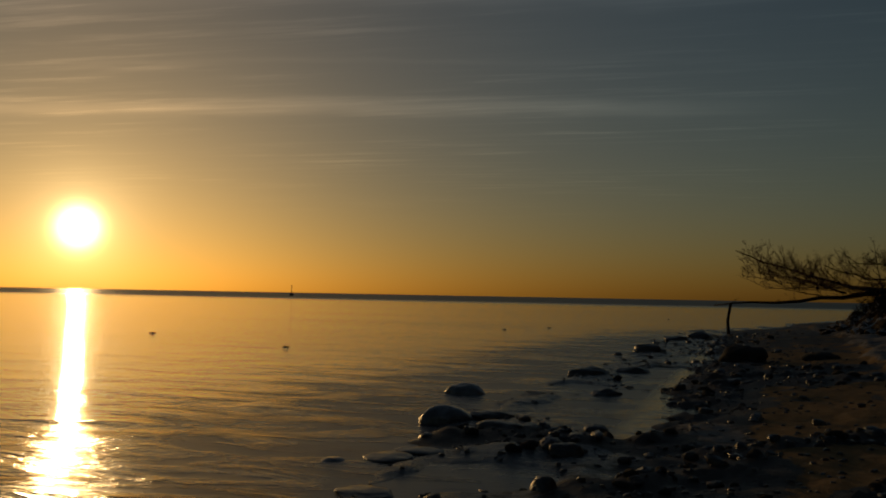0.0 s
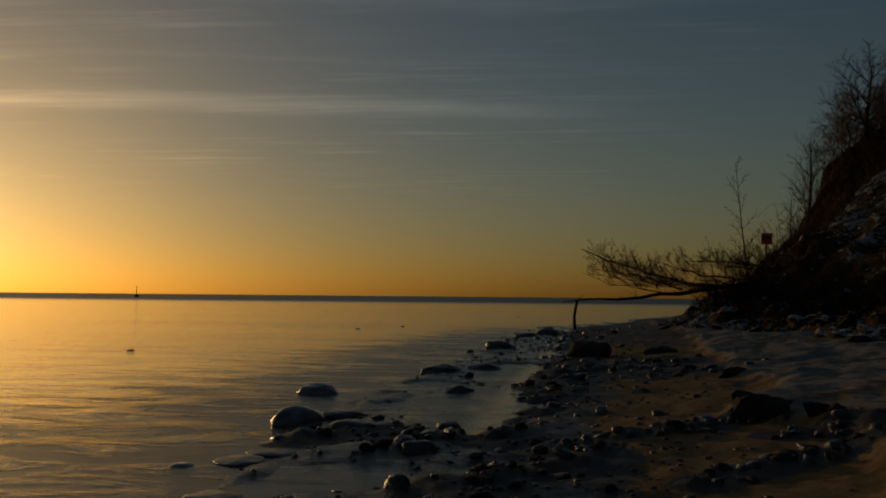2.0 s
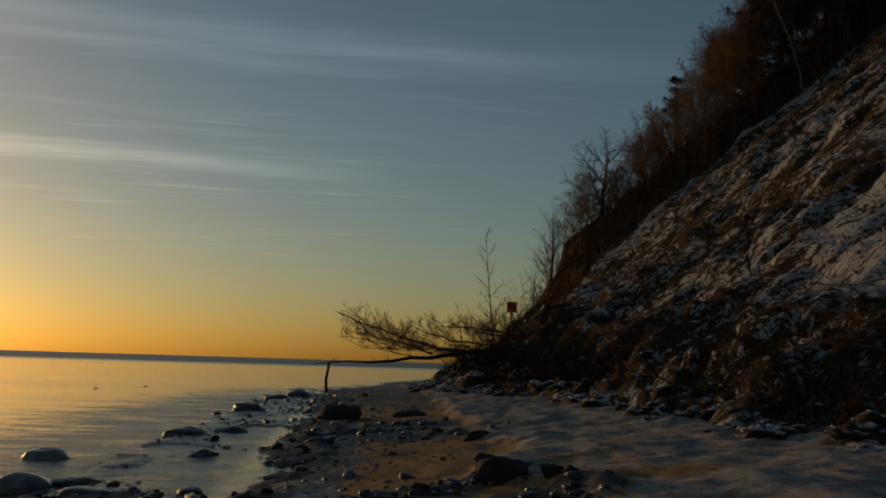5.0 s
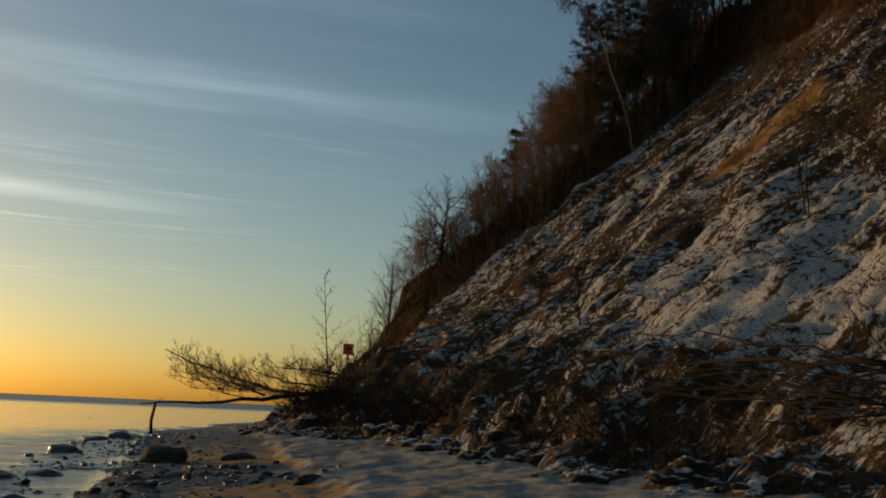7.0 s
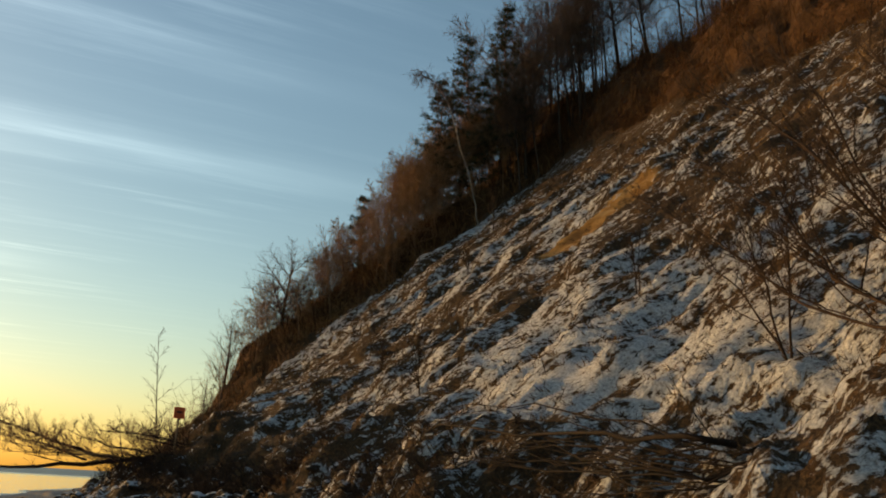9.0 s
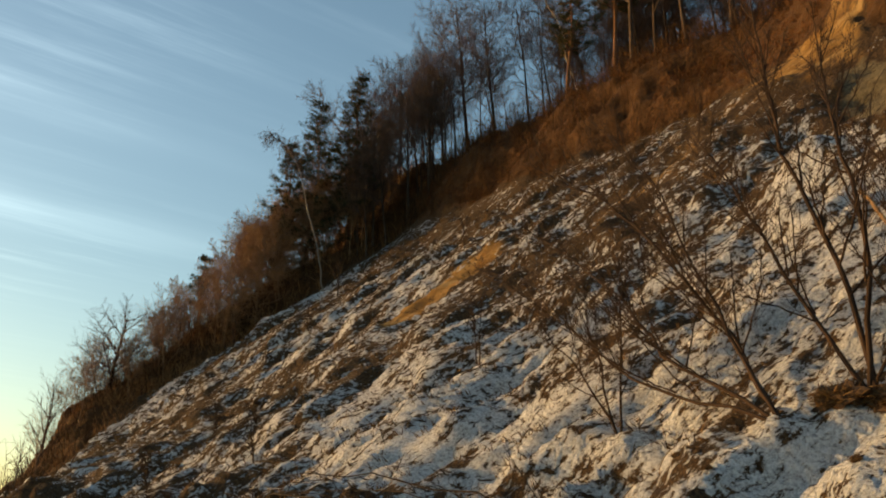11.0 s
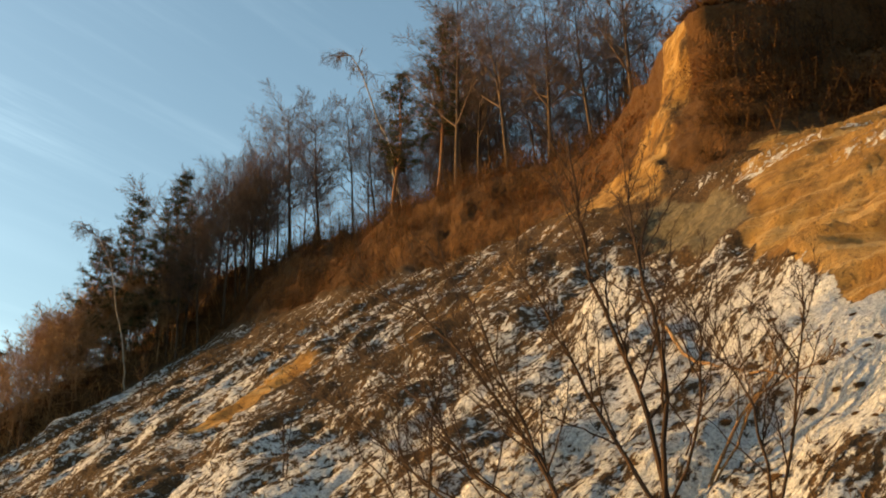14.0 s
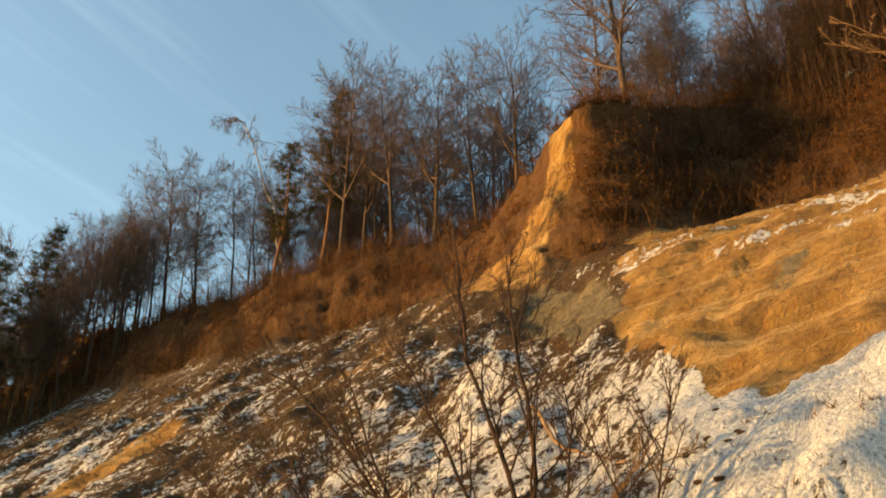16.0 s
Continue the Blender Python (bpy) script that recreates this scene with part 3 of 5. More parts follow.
    # the snow fan under the sand
    Z = Z + 0.75 * np.exp(-((Y - 2.6) / 2.6) ** 2 - ((X - 16.4 - 0.5 * (4 - Y)) / 2.0) ** 2) * on
    # what covers it
    veg = np.maximum(smooth(G, 3.93, 4.15), smooth(Y + 1.6 * fbm(Y * 0, S / 3, 61, 3), 53.0, 55.0))
    veg = np.maximum(veg, (0.12 + 0.16 * smooth(Y, 22, 30)) * np.exp(-((G - 1.15) / (0.22 + 0.12 * smooth(Y, 22, 30))) ** 2))
    bulge = smooth(9.6 - Y + 0.42 * (X - 21) + 1.5 * fbm(X / 2.0, Y / 2.0, 66, 3), 0.0, 1.6)
    sand = bulge * smooth(X - np.interp(Y, [0, 2.6, 4.5, 6.4, 9.7], [19.2, 18.6, 17.6, 19.6, 21.8]) + 1.7 * fbm(X / 1.6, Y / 1.3, 67, 4), -0.3, 0.5) * smooth(4.0 - G, -0.2, 0.15)
    strip = np.exp(-((Y - (31.4 - 0.38 * (X - 18.5))) / 0.85) ** 2) * smooth(X, 19.6, 21) * (1 - smooth(X, 22.6, 25))
    sand = np.maximum(sand, strip * 1.3)
    sand = np.maximum(sand, 0.20 * np.exp(-((Y - 24 + 0.4 * (X - 20)) / 3.0) ** 2) * smooth(X, 19, 24))
    # bare sand on the nose, its outline painted as the sunlit strip
    lit_face = smooth(Y, 15.5, 16.1) * (1 - smooth(Y, 17.3, 18.0)) * smooth(G, 4.45, 4.9) * (1 - smooth(G, 5.9, 6.1))
    sand, veg = np.maximum(sand, 0.36 * lit_face), veg - lit_face * 0.7
    snow_off = 0.7 * np.exp(-((Y - 18.8) / 2.6) ** 2) * smooth(G, 3.2, 3.7)
    sand = np.maximum(sand, 0.55 * snow_off)
    clay = np.exp(-((Y - 11.0 - 0.66 * (X - 23.1)) / 1.35) ** 2) * smooth(X, 22.2, 23.6) * (1 - smooth(X, 28.6, 30.0))
    # one darker patch on the sand bulge, mixed from the clay colour
    clay = np.maximum(clay, 0.42 * np.exp(-((Y - 5.0 + 0.1 * (X - 26)) / 1.0) ** 2 - ((X - 24.0) / 1.6) ** 2))
    snow = 0.43 + 0.21 * smooth(15 - Y, 0, 8) * smooth(X, 14.6, 17.0) * (1 - 0.5 * smooth(G, 2.0, 2.4)) - 1.2 * np.clip(veg, 0, 1) - 0.85 * sand - 0.9 * clay - snow_off - 0.15 * smooth(G, 2.6, 3.8) - 0.08 * np.exp(-((X - 12.8) / 1.6) ** 2) * smooth(15 - Y, 0, 3) * smooth(Y, 2, 5)
    snow = snow + 0.22 * np.exp(-((G - 1.3) / 0.35) ** 2) * smooth(40 - Y, 0, 10) + bulge * smooth(14.5 - Y, 0, 2) * (0.12 * np.exp(-((G - 3.02) / 0.25) ** 2) + 0.25 * smooth(fbm(X / 1.2, Y / 4.0, 71, 3), 0.0, 0.3) * smooth(G, 2.2, 2.7)) + 0.35 * smooth(G, 7, 7.4) + (0.24 + 0.9 * fbm(Y / 3.5, S / 0.8, 93, 4)) * bulge * smooth(13 - Y, 0, 3) * smooth(G, 2.6, 3.35) * (1 - smooth(G, 3.85, 4.05))
    snow = snow + 0.42 * smooth(7.0 - Y, 0, 2.5) * smooth(X, 14.0, 15.5) * (1 - smooth(X, 18.0, 19.5))
    snow = snow + 0.07 * np.exp(-((X - 11.2) / 1.9) ** 2) * smooth(12.6 - Y, 0, 1.2) * smooth(Y, 3, 6)
    beds = fbm(V2 / 5.0, U2 / 0.35, 94, 3)
    snow = snow + bulge * smooth(13 - Y, 0, 2) * smooth(G, 2.45, 2.9) * (1 - smooth(G, 3.85, 4.05)) * (0.20 + 1.1 * beds)
    snow = snow + 0.05 * smooth(Y, 7, 10) * (1 - smooth(Y, 20, 26)) * smooth(X, 11.5, 13) * (1 - smooth(X, 18, 21))
    snow = snow - 0.16 * apron * (1 - smooth(G, 0.9, 1.3))
    snow = snow + 1.5 * smooth(fbm(Y / 2.0, S / 0.7, 96, 3), 0.10, 0.30) * smooth(7 - Y, 0, 3) * smooth(G, 4.2, 4.6) * (1 - smooth(G, 6.2, 6.6))
    veg = np.maximum(veg, 0.46 * apron)
    snow = snow + 0.16 * heap
    bare = np.exp(-((Y - 17.4) / 1.5) ** 2) * (1 - smooth(G, 4.5, 4.9))
    veg, sand = veg - 0.9 * bare * smooth(G, 3.8, 4.1), np.maximum(sand, 0.36 * bare * smooth(G, 3.3, 3.7))
    flow = np.stack([Y, S, Z * 0], -1)
    me = grid_mesh("bluff", X, Y, Z, BLUFF, {"flow": flow, "drift": np.stack([U, V, Z * 0], -1), "beds": np.stack([U2, V2, Z * 0], -1), "veg": veg, "sand": sand, "clay": clay, "snow": snow})
    tagged(new("bluff", me), "high sandy bluff with thin snow, dry grass and bare sand scars", "bluff", kind="structure")
    return ys, X, Z


make_beach()
BLUFF_Y, BLUFF_X, BLUFF_Z = make_bluff()


def land_z(x, y):
    """The height of the ground at (x, y)."""
    i = int(np.clip(np.searchsorted(BLUFF_Y, y), 1, len(BLUFF_Y) - 1))
    i = i if BLUFF_Y[i] - y < y - BLUFF_Y[i - 1] else i - 1
    zb = float(np.interp(x, np.maximum.accumulate(BLUFF_X[i]), BLUFF_Z[i])) if x > BLUFF_X[i][0] else -9.0
    return max(zb, float(beach_z(x, y))) if x < 12 else zb


def make_sea():
    xs = np.array([-4800, -1500, -400, -100, -30, -10, 0, 12.0, 100, 600, 1500])
    ys = np.array([-4800, -1000, -200, -20, 0, 20, 60, 150, 400, 1200, 4800.0])
    X, Y = np.meshgrid(xs, ys)
    me = grid_mesh("water", X, Y, X * 0, WATER)
    tagged(new("water", me), "calm sea with faint ripples, reflecting the low sun", "sea", kind="structure")


make_sea()


# ---------------------------------------------------------------- trees
def grow(T, rng, p, d, length, r, depth, spec, sides=None, least=0.014):
    """One limb and all that springs from it."""
    segs, wander, lift, kids, ratio, angle, start = spec[depth]
    pts, radii, ways = [p.copy()], [r], [d.copy()]
    for i in range(segs):
        d = (d + Vector((rng.uniform(-1, 1), rng.uniform(-1, 1), rng.uniform(-1, 1))) * wander + Vector((0, 0, lift))).normalized()
        pts.append(pts[-1] + d * (length / segs))
        radii.append(r * (1 - 0.85 * (i + 1) / segs))
        ways.append(d.copy())
    T.path(pts, radii, sides or (6, 5, 4, 3, 3)[min(depth, 4)])
    if depth + 1 >= len(spec):
        return
    turn = rng.uniform(0, 6.28)
    for k in range(kids):
        f = start + (1 - start) * (k + rng.uniform(0.1, 0.9)) / kids
        j = min(int(f * segs), segs - 1)
        q = pts[j].lerp(pts[j + 1], f * segs - j)
        w = ways[j + 1]
        side = w.cross(Vector((0, 0, 1)) if abs(w.z) < 0.95 else Vector((1, 0, 0))).normalized()
        turn += 2.4
        out = (Matrix.Rotation(turn, 3, w) @ side).normalized()
        a = radians(angle * rng.uniform(0.7, 1.25))
        nd = (w * math.cos(a) + out * math.sin(a)).normalized()
        grow(T, rng, q, nd, length * ratio * (1.15 - 0.6 * f) * rng.uniform(0.75, 1.2), max(radii[j] * 0.55, least), depth + 1, spec, None, least)


def split_tree(name, seed, height, girth, spec, bark, twig, lean=(0, 0)):
    """An Empty with a trunk and a crown, rooted at the origin."""
    rng = random.Random(seed)
    root = new(name)
    whole, trunk = Tubes(), Tubes()
    d = Vector((lean[0], lean[1], 1)).normalized()
    grow(whole, rng, Vector((0, 0, -0.4)), d, height, girth, 0, spec, 7, max(0.0011 * height, 0.006) if height < 6 else 0.0145)
    cut = (spec[0][0] + 1) * 7
    faces = [f for f in whole.faces if max(f) < cut]
    trunk.verts, trunk.faces = whole.verts[:cut], faces
    crown = Tubes()
    crown.verts = whole.verts[cut:]
    crown.faces = [tuple(i - cut for i in f) for f in whole.faces if min(f) >= cut]
    under("trunk", trunk.mesh("trunk", bark), root)
    under("crown", crown.mesh("crown", twig), root)
    return root


#          segs wander lift kids ratio angle start
BEECH = ((10, 0.03, 0.02, 20, 0.36, 56, 0.34), (5, 0.07, 0.06, 12, 0.46, 46, 0.10), (3, 0.09, 0.03, 12, 0.5, 44, 0.06), (1, 0.08, 0.03, 0, 0, 0, 0))
SLIM = ((10, 0.04, 0.02, 17, 0.24, 52, 0.46), (4, 0.08, 0.06, 10, 0.52, 44, 0.12), (3, 0.09, 0.03, 10, 0.55, 42, 0.08), (1, 0.08, 0.0, 0, 0, 0, 0))
FORK = ((8, 0.05, 0.02, 12, 0.50, 44, 0.36), (6, 0.07, 0.05, 12, 0.42, 42, 0.12), (3, 0.09, 0.03, 13, 0.5, 42, 0.06), (1, 0.08, 0.02, 0, 0, 0, 0))
STEM = ((9, 0.04, 0.02, 16, 0.2, 48, 0.2), (3, 0.12, 0.06, 5, 0.45, 40, 0.2), (2, 0.1, 0, 0, 0, 0, 0))
OAK = ((6, 0.08, 0.02, 15, 0.62, 58, 0.22), (5, 0.13, 0.05, 12, 0.5, 48, 0.12), (3, 0.13, 0.05, 12, 0.5, 42, 0.06), (1, 0.1, 0.0, 0, 0, 0, 0))
BUSHY = ((7, 0.08, 0.06, 11, 0.5, 38, 0.2), (5, 0.11, 0.08, 8, 0.5, 38, 0.15), (3, 0.14, 0.04, 6, 0.5, 38, 0.15), (1, 0.2, 0, 0, 0, 0, 0))


def pine(name, seed, height, girth, spread, bare=0.34):
    """A conifer: a trunk, tiers of limbs, and tufts of needles along each limb's outer part."""
    rng = random.Random(seed)
    random.seed(seed)
    root = new(name)
    T, B, C = Tubes(), Tubes(), Tubes()
    pts = [Vector((0.12 * math.sin(i * 0.9 + seed), 0.12 * math.cos(i * 0.7), -0.4 + (height + 0.4) * i / 10)) for i in range(11)]
    T.path(pts, [girth * (1 - 0.9 * i / 10) for i in range(11)], 7)
    tiers = int(height * (1 - bare) / 0.55)
    for k in range(tiers):
        f = bare + (1 - bare) * (k + rng.uniform(0.2, 0.8)) / tiers
        base = pts[int(f * 9.99)].lerp(pts[int(f * 9.99) + 1], f * 9.99 % 1)
        turn = rng.uniform(0, 6.28)
        broad = spread * (1.02 - f) ** 0.8 * rng.uniform(0.7, 1.12) * (0.55 + 0.45 * float(smooth(f - bare, -0.05, 0.2))) + 0.22
        for j in range(6):
            if rng.random() < 0.22:
                continue
            reach = broad * rng.uniform(0.6, 1.15)
            w = turn + j * 1.047 + rng.uniform(-0.3, 0.3)
            rise = 0.05 + 0.5 * f + rng.uniform(-0.15, 0.15)
            mid = base + Vector((math.cos(w), math.sin(w), 0.5 * rise - 0.08)) * reach * 0.55
            tip = base + Vector((math.cos(w), math.sin(w), rise)) * reach
            B.path([base, mid, tip], [0.045 * (1.2 - f), 0.026, 0.010], 4)
            for _ in range(4 + int(reach * 5)):
                g = rng.uniform(0.30, 1.04)
                c = (base.lerp(mid, g * 2) if g < 0.5 else mid.lerp(tip, g * 2 - 1)) + Vector((rng.gauss(0, 0.13), rng.gauss(0, 0.13), rng.uniform(-0.05, 0.16))) * (0.6 + 0.5 * reach ** 0.5)
                for _ in range(26):
                    v = Vector((rng.gauss(0, 1), rng.gauss(0, 1), rng.gauss(0.5, 0.6))).normalized()
                    q = c + Vector((rng.gauss(0, 0.10), rng.gauss(0, 0.10), rng.gauss(0, 0.05)))
                    C.blade(q, q + v * rng.uniform(0.10, 0.22), 0.034)
    under("trunk", T.mesh("trunk", PINE_BARK), root)
    tagged(under("branchwork", B.mesh("branchwork", PINE_BARK), root), kind="stuff")
    under("crown", C.mesh("crown", NEEDLES, False), root, "dark green needles")
    return root


# how high the wood's outline stands over the beach, by direction: degrees from +y, degrees up
CANOPY = ((12.8, 14.5, 16.5, 19.3, 20.2, 21.3, 23.3, 26, 28, 30.3, 32, 34.8, 36.2, 37.6, 39.6, 43.6, 46.8, 48.1, 51.7, 58.3, 60.9, 64.1, 80),
          (8.1, 9.2, 12.2, 12.7, 15.2, 15.8, 18.8, 22.5, 24.5, 26.5, 29.2, 30.8, 33.0, 34.0, 33.8, 34.5, 37.5, 41.0, 40.8, 42.0, 44.6, 45.6, 47))


def room(x, y, less=0.0):
    """The height of a tree at (x, y) that just reaches the wood's outline, or stays some degrees under it."""
    up = float(np.interp(math.degrees(math.atan2(x, y)), *CANOPY)) - less
    return math.hypot(x, y) * math.tan(radians(up)) + EYE - land_z(x, y)


def stand(x, y, sink=0.0, turn=0.0, size=1.0, tilt=(0, 0)):
    return pose(x, y, land_z(x, y) - sink, tilt[0], tilt[1], 0) @ pose(0, 0, 0, 0, 0, turn) @ Matrix.Diagonal((size, size, size, 1))


def seat(ob, x, y, **k):
    ob.matrix_basis = stand(x, y, **k)
    return ob


def make_forest():
    kinds = [split_tree("beech_tree", 5, 15.5, 0.19, BEECH, BARK, TWIG), split_tree("beech_tree", 8, 15, 0.16, BEECH, BARK, TWIG, (0.05, 0.02)),
             split_tree("tree", 11, 15.5, 0.14, SLIM, BARK, TWIG), split_tree("tree", 14, 14.5, 0.12, SLIM, BARK, TWIG, (-0.04, 0.06)),
             split_tree("beech_tree", 21, 15.5, 0.20, FORK, BARK, TWIG), split_tree("tree", 23, 14.5, 0.15, FORK, BARK, TWIG, (0.03, -0.05))]
    full = [max(v.co.z for part in k.children for v in part.data.vertices) for k in kinds]
    words = {"beech_tree": "tall leafless beech with a grey-brown trunk on the plateau", "tree": "slender leafless tree with thin upright branches on the plateau"}
    for k in kinds:
        tagged(k, words[k.name.split(".")[0]], "tree", "bare trees along the top of the bluff")
    rng = random.Random(77)
    used = set()

    def plant(x, y, tall, choice):
        i = rng.choice(choice)
        size = tall / full[i] / (kinds[i].scale.x if i in used else 1.0)
        m = stand(x, y, 0.1, rng.uniform(0, 360), size, (rng.uniform(-4, 1), rng.uniform(-9, -3)))
        if i in used:
            copy_thing(kinds[i], m)
        else:
            used.add(i)
            kinds[i].matrix_basis = m

    # broad beeches at the edge, then thinner rows behind
    for up, near, i in ((31.6, 2.2, 1), (33.4, 1.4, 0), (35.2, 1.6, 4), (37.6, 1.2, 0), (39.4, 2.0, 1), (41.6, 2.6, 2), (43.2, 3.2, 3), (48.2, 1.2, 0), (49.8, 2.6, 5), (51.8, 1.0, 4), (54.6, 1.4, 0), (57.6, 2.4, 1), (60.4, 3.0, 4), (66.5, 6.0, 0)):
        y = 39.4 / math.tan(radians(up))
        for _ in range(4):
            x = profile(y)[6, 0] + near
            y = x / math.tan(radians(up))
        plant(x, y, room(x, y), (i,))
    for near, deep, gap, odds, choice in ((2.6, 3.5, 2.4, 0.6, (2, 3, 1)), (6.0, 4.0, 1.7, 0.85, (2, 3, 5, 1)), (10.5, 6.0, 1.4, 0.85, (2, 3, 0)), (17.0, 9.0, 1.3, 0.9, (2, 3))):
        y = -5.0
        while y < 56:
            y += gap * rng.uniform(0.6, 1.4)
            x = profile(y)[6, 0] + near + deep * rng.random()
            if rng.random() > odds * (0.62 if 13 < y < 36 else 1.0) or (near < 3 and 12.5 < y < 25):
                continue
            tall = room(x, y, rng.uniform(0.5, 6.0))
            if tall > 4:
                plant(x, y, min(tall, 18.0), choice)
    # the close wood behind the recess
    for n in range(58):
        y = rng.uniform(-9.0, 15.5)
        x = profile(y)[6, 0] + 2.0 + 15.0 * rng.random()
        plant(x, y, min(room(x, y, rng.uniform(-1.0, 7.0)), 17.0), (2, 3, 1, 5))
    # the wood's edge where the scarp runs out into the overgrown slope
    for k in range(34):
        y = rng.uniform(50.5, 60.0)
        x = rng.uniform(31.0, 39.0) if k % 3 else rng.uniform(35, 40)
        if y < 53.5 and x < 35.5:
            continue
        tall = room(x, y, rng.choice((0.8, 1.6, 2.4, 3.6)))
        if tall > 3:
            plant(x, y, min(tall, 12.0), (0, 1, 3, 4, 5))
    # trees and tall shrubs that stand on the overgrown slope beyond the open part
    low = [split_tree("young_tree", 31, 7.5, 0.09, BUSHY, SPUR_TWIG, SPUR_TWIG), split_tree("young_tree", 33, 7.6, 0.09, FORK, SPUR_TWIG, SPUR_TWIG),
           split_tree("young_tree", 36, 6.2, 0.08, OAK, SPUR_TWIG, SPUR_TWIG)]
    for k in low:
        tagged(k, "bare young tree with fine brown twigs on the overgrown slope", "tree", "young trees on the overgrown slope")
    placed = set()
    for n in range(84):
        y = rng.uniform(54.2, 59.5)
        x = 14.0 + 21.0 * rng.random()
        i = n % 3
        tall = min(room(x, y, rng.choice((0.0, 0.4, 1.0, 1.8))), 6.8)
        if tall < 0.7 or (x < 18.5 and rng.random() < 0.72):
            continue
        size = tall / max(v.co.z for part in low[i].children for v in part.data.vertices) / (low[i].scale.x if i in placed else 1.0)
        m = stand(x, y, 0.1, rng.uniform(0, 360), size, (rng.uniform(-6, 2), rng.uniform(-8, 0)))
        if i in placed:
            copy_thing(low[i], m)
        else:
            placed.add(i)
            low[i].matrix_basis = m


def limb(T, rng, pts, r, twigs, reach, sides=6, droop=0.0):
    """A bent limb through the given places, with side twigs that fork once or twice."""
    pts = [Vector(p) for p in pts]
    fine = []
    for a, b in zip(pts, pts[1:]):
        for k in range(4):
            j = Vector((rng.uniform(-1, 1), rng.uniform(-1, 1), rng.uniform(-1, 1))) * (b - a).length * 0.025
            fine.append(a.lerp(b, k / 4) + j)
    fine.append(pts[-1])
    n = len(fine)
    T.path(fine, [r * (1 - 0.85 * i / (n - 1)) + 0.004 for i in range(n)], sides)
    for _ in range(twigs):
        f = rng.uniform(0.12, 1.0)
        i = min(int(f * (n - 1)), n - 2)
        q = fine[i].lerp(fine[i + 1], f * (n - 1) - i)
        along = (fine[i + 1] - fine[i]).normalized()
        d = (along * rng.uniform(0.5, 1.1) + Vector((rng.uniform(-1, 1), rng.uniform(-1, 1), rng.uniform(-0.5, 1.0) - droop)) * 0.75).normalized()
        tall = reach * rng.uniform(0.4, 1.0) * (1.15 - 0.6 * f)
        mid = q + d * tall * 0.5
        d2 = (d + Vector((rng.uniform(-0.4, 0.4), rng.uniform(-0.4, 0.4), rng.uniform(-0.1, 0.4) - droop * 0.4))).normalized()
        tip = mid + d2 * tall * 0.5
        w = max(r * 0.24 * (1.1 - f), 0.0055)
        T.path([q, mid, tip], [w, w * 0.65, 0.004], 4)
        for _ in range(4):
            s = q.lerp(mid, rng.random()) if rng.random() < 0.4 else mid.lerp(tip, rng.random())
            e = s + (d2 + Vector((rng.uniform(-0.8, 0.8), rng.uniform(-0.8, 0.8), rng.uniform(-0.4, 0.7)))).normalized() * tall * rng.uniform(0.2, 0.45)
            T.path([s, e], [w * 0.5, 0.0035], 3)


def leaning_birch(seed, label, foot, up, r, reach):
    """A birch whose trunk bends along the given places; its twigs hang."""
    rng = random.Random(seed)
    root = new("birch_tree")
    base = Vector((*foot, land_z(*foot) - 0.2))
    root.location = base
    pts = [Vector((0, 0, 0))] + [Vector(p) - base for p in up]
    trunk, crown = Tubes(), Tubes()
    limb(trunk, rng, pts, r, 0, 1.0, 7)
    n = len(pts) - 1
    for k in range(26):
        f = 0.5 + 0.5 * (k + rng.random()) / 26
        i = min(int(f * n), n - 1)
        q = pts[i].lerp(pts[i + 1], f * n - i)
        d = ((pts[i + 1] - pts[i]).normalized() + Vector((rng.uniform(-1, 1), rng.uniform(-1, 1), rng.uniform(-0.2, 0.6))) * 0.9).normalized()
        far = reach * rng.uniform(0.6, 1.1) * (1.3 - 0.5 * f)
        a = q + d * far * 0.6
        e = a + (d + Vector((0, 0, -0.9))).normalized() * far * 0.5
        limb(crown, rng, [q, a, e, e + Vector((rng.uniform(-0.1, 0.1), rng.uniform(-0.1, 0.1), -0.3 * far))], 0.028, 16, 0.9, 4, 0.7)
    under("trunk", trunk.mesh("trunk", BIRCH), root, "pale birch bark")
    under("crown", crown.mesh("crown", TWIG), root)
    return tagged(root, label, "tree")


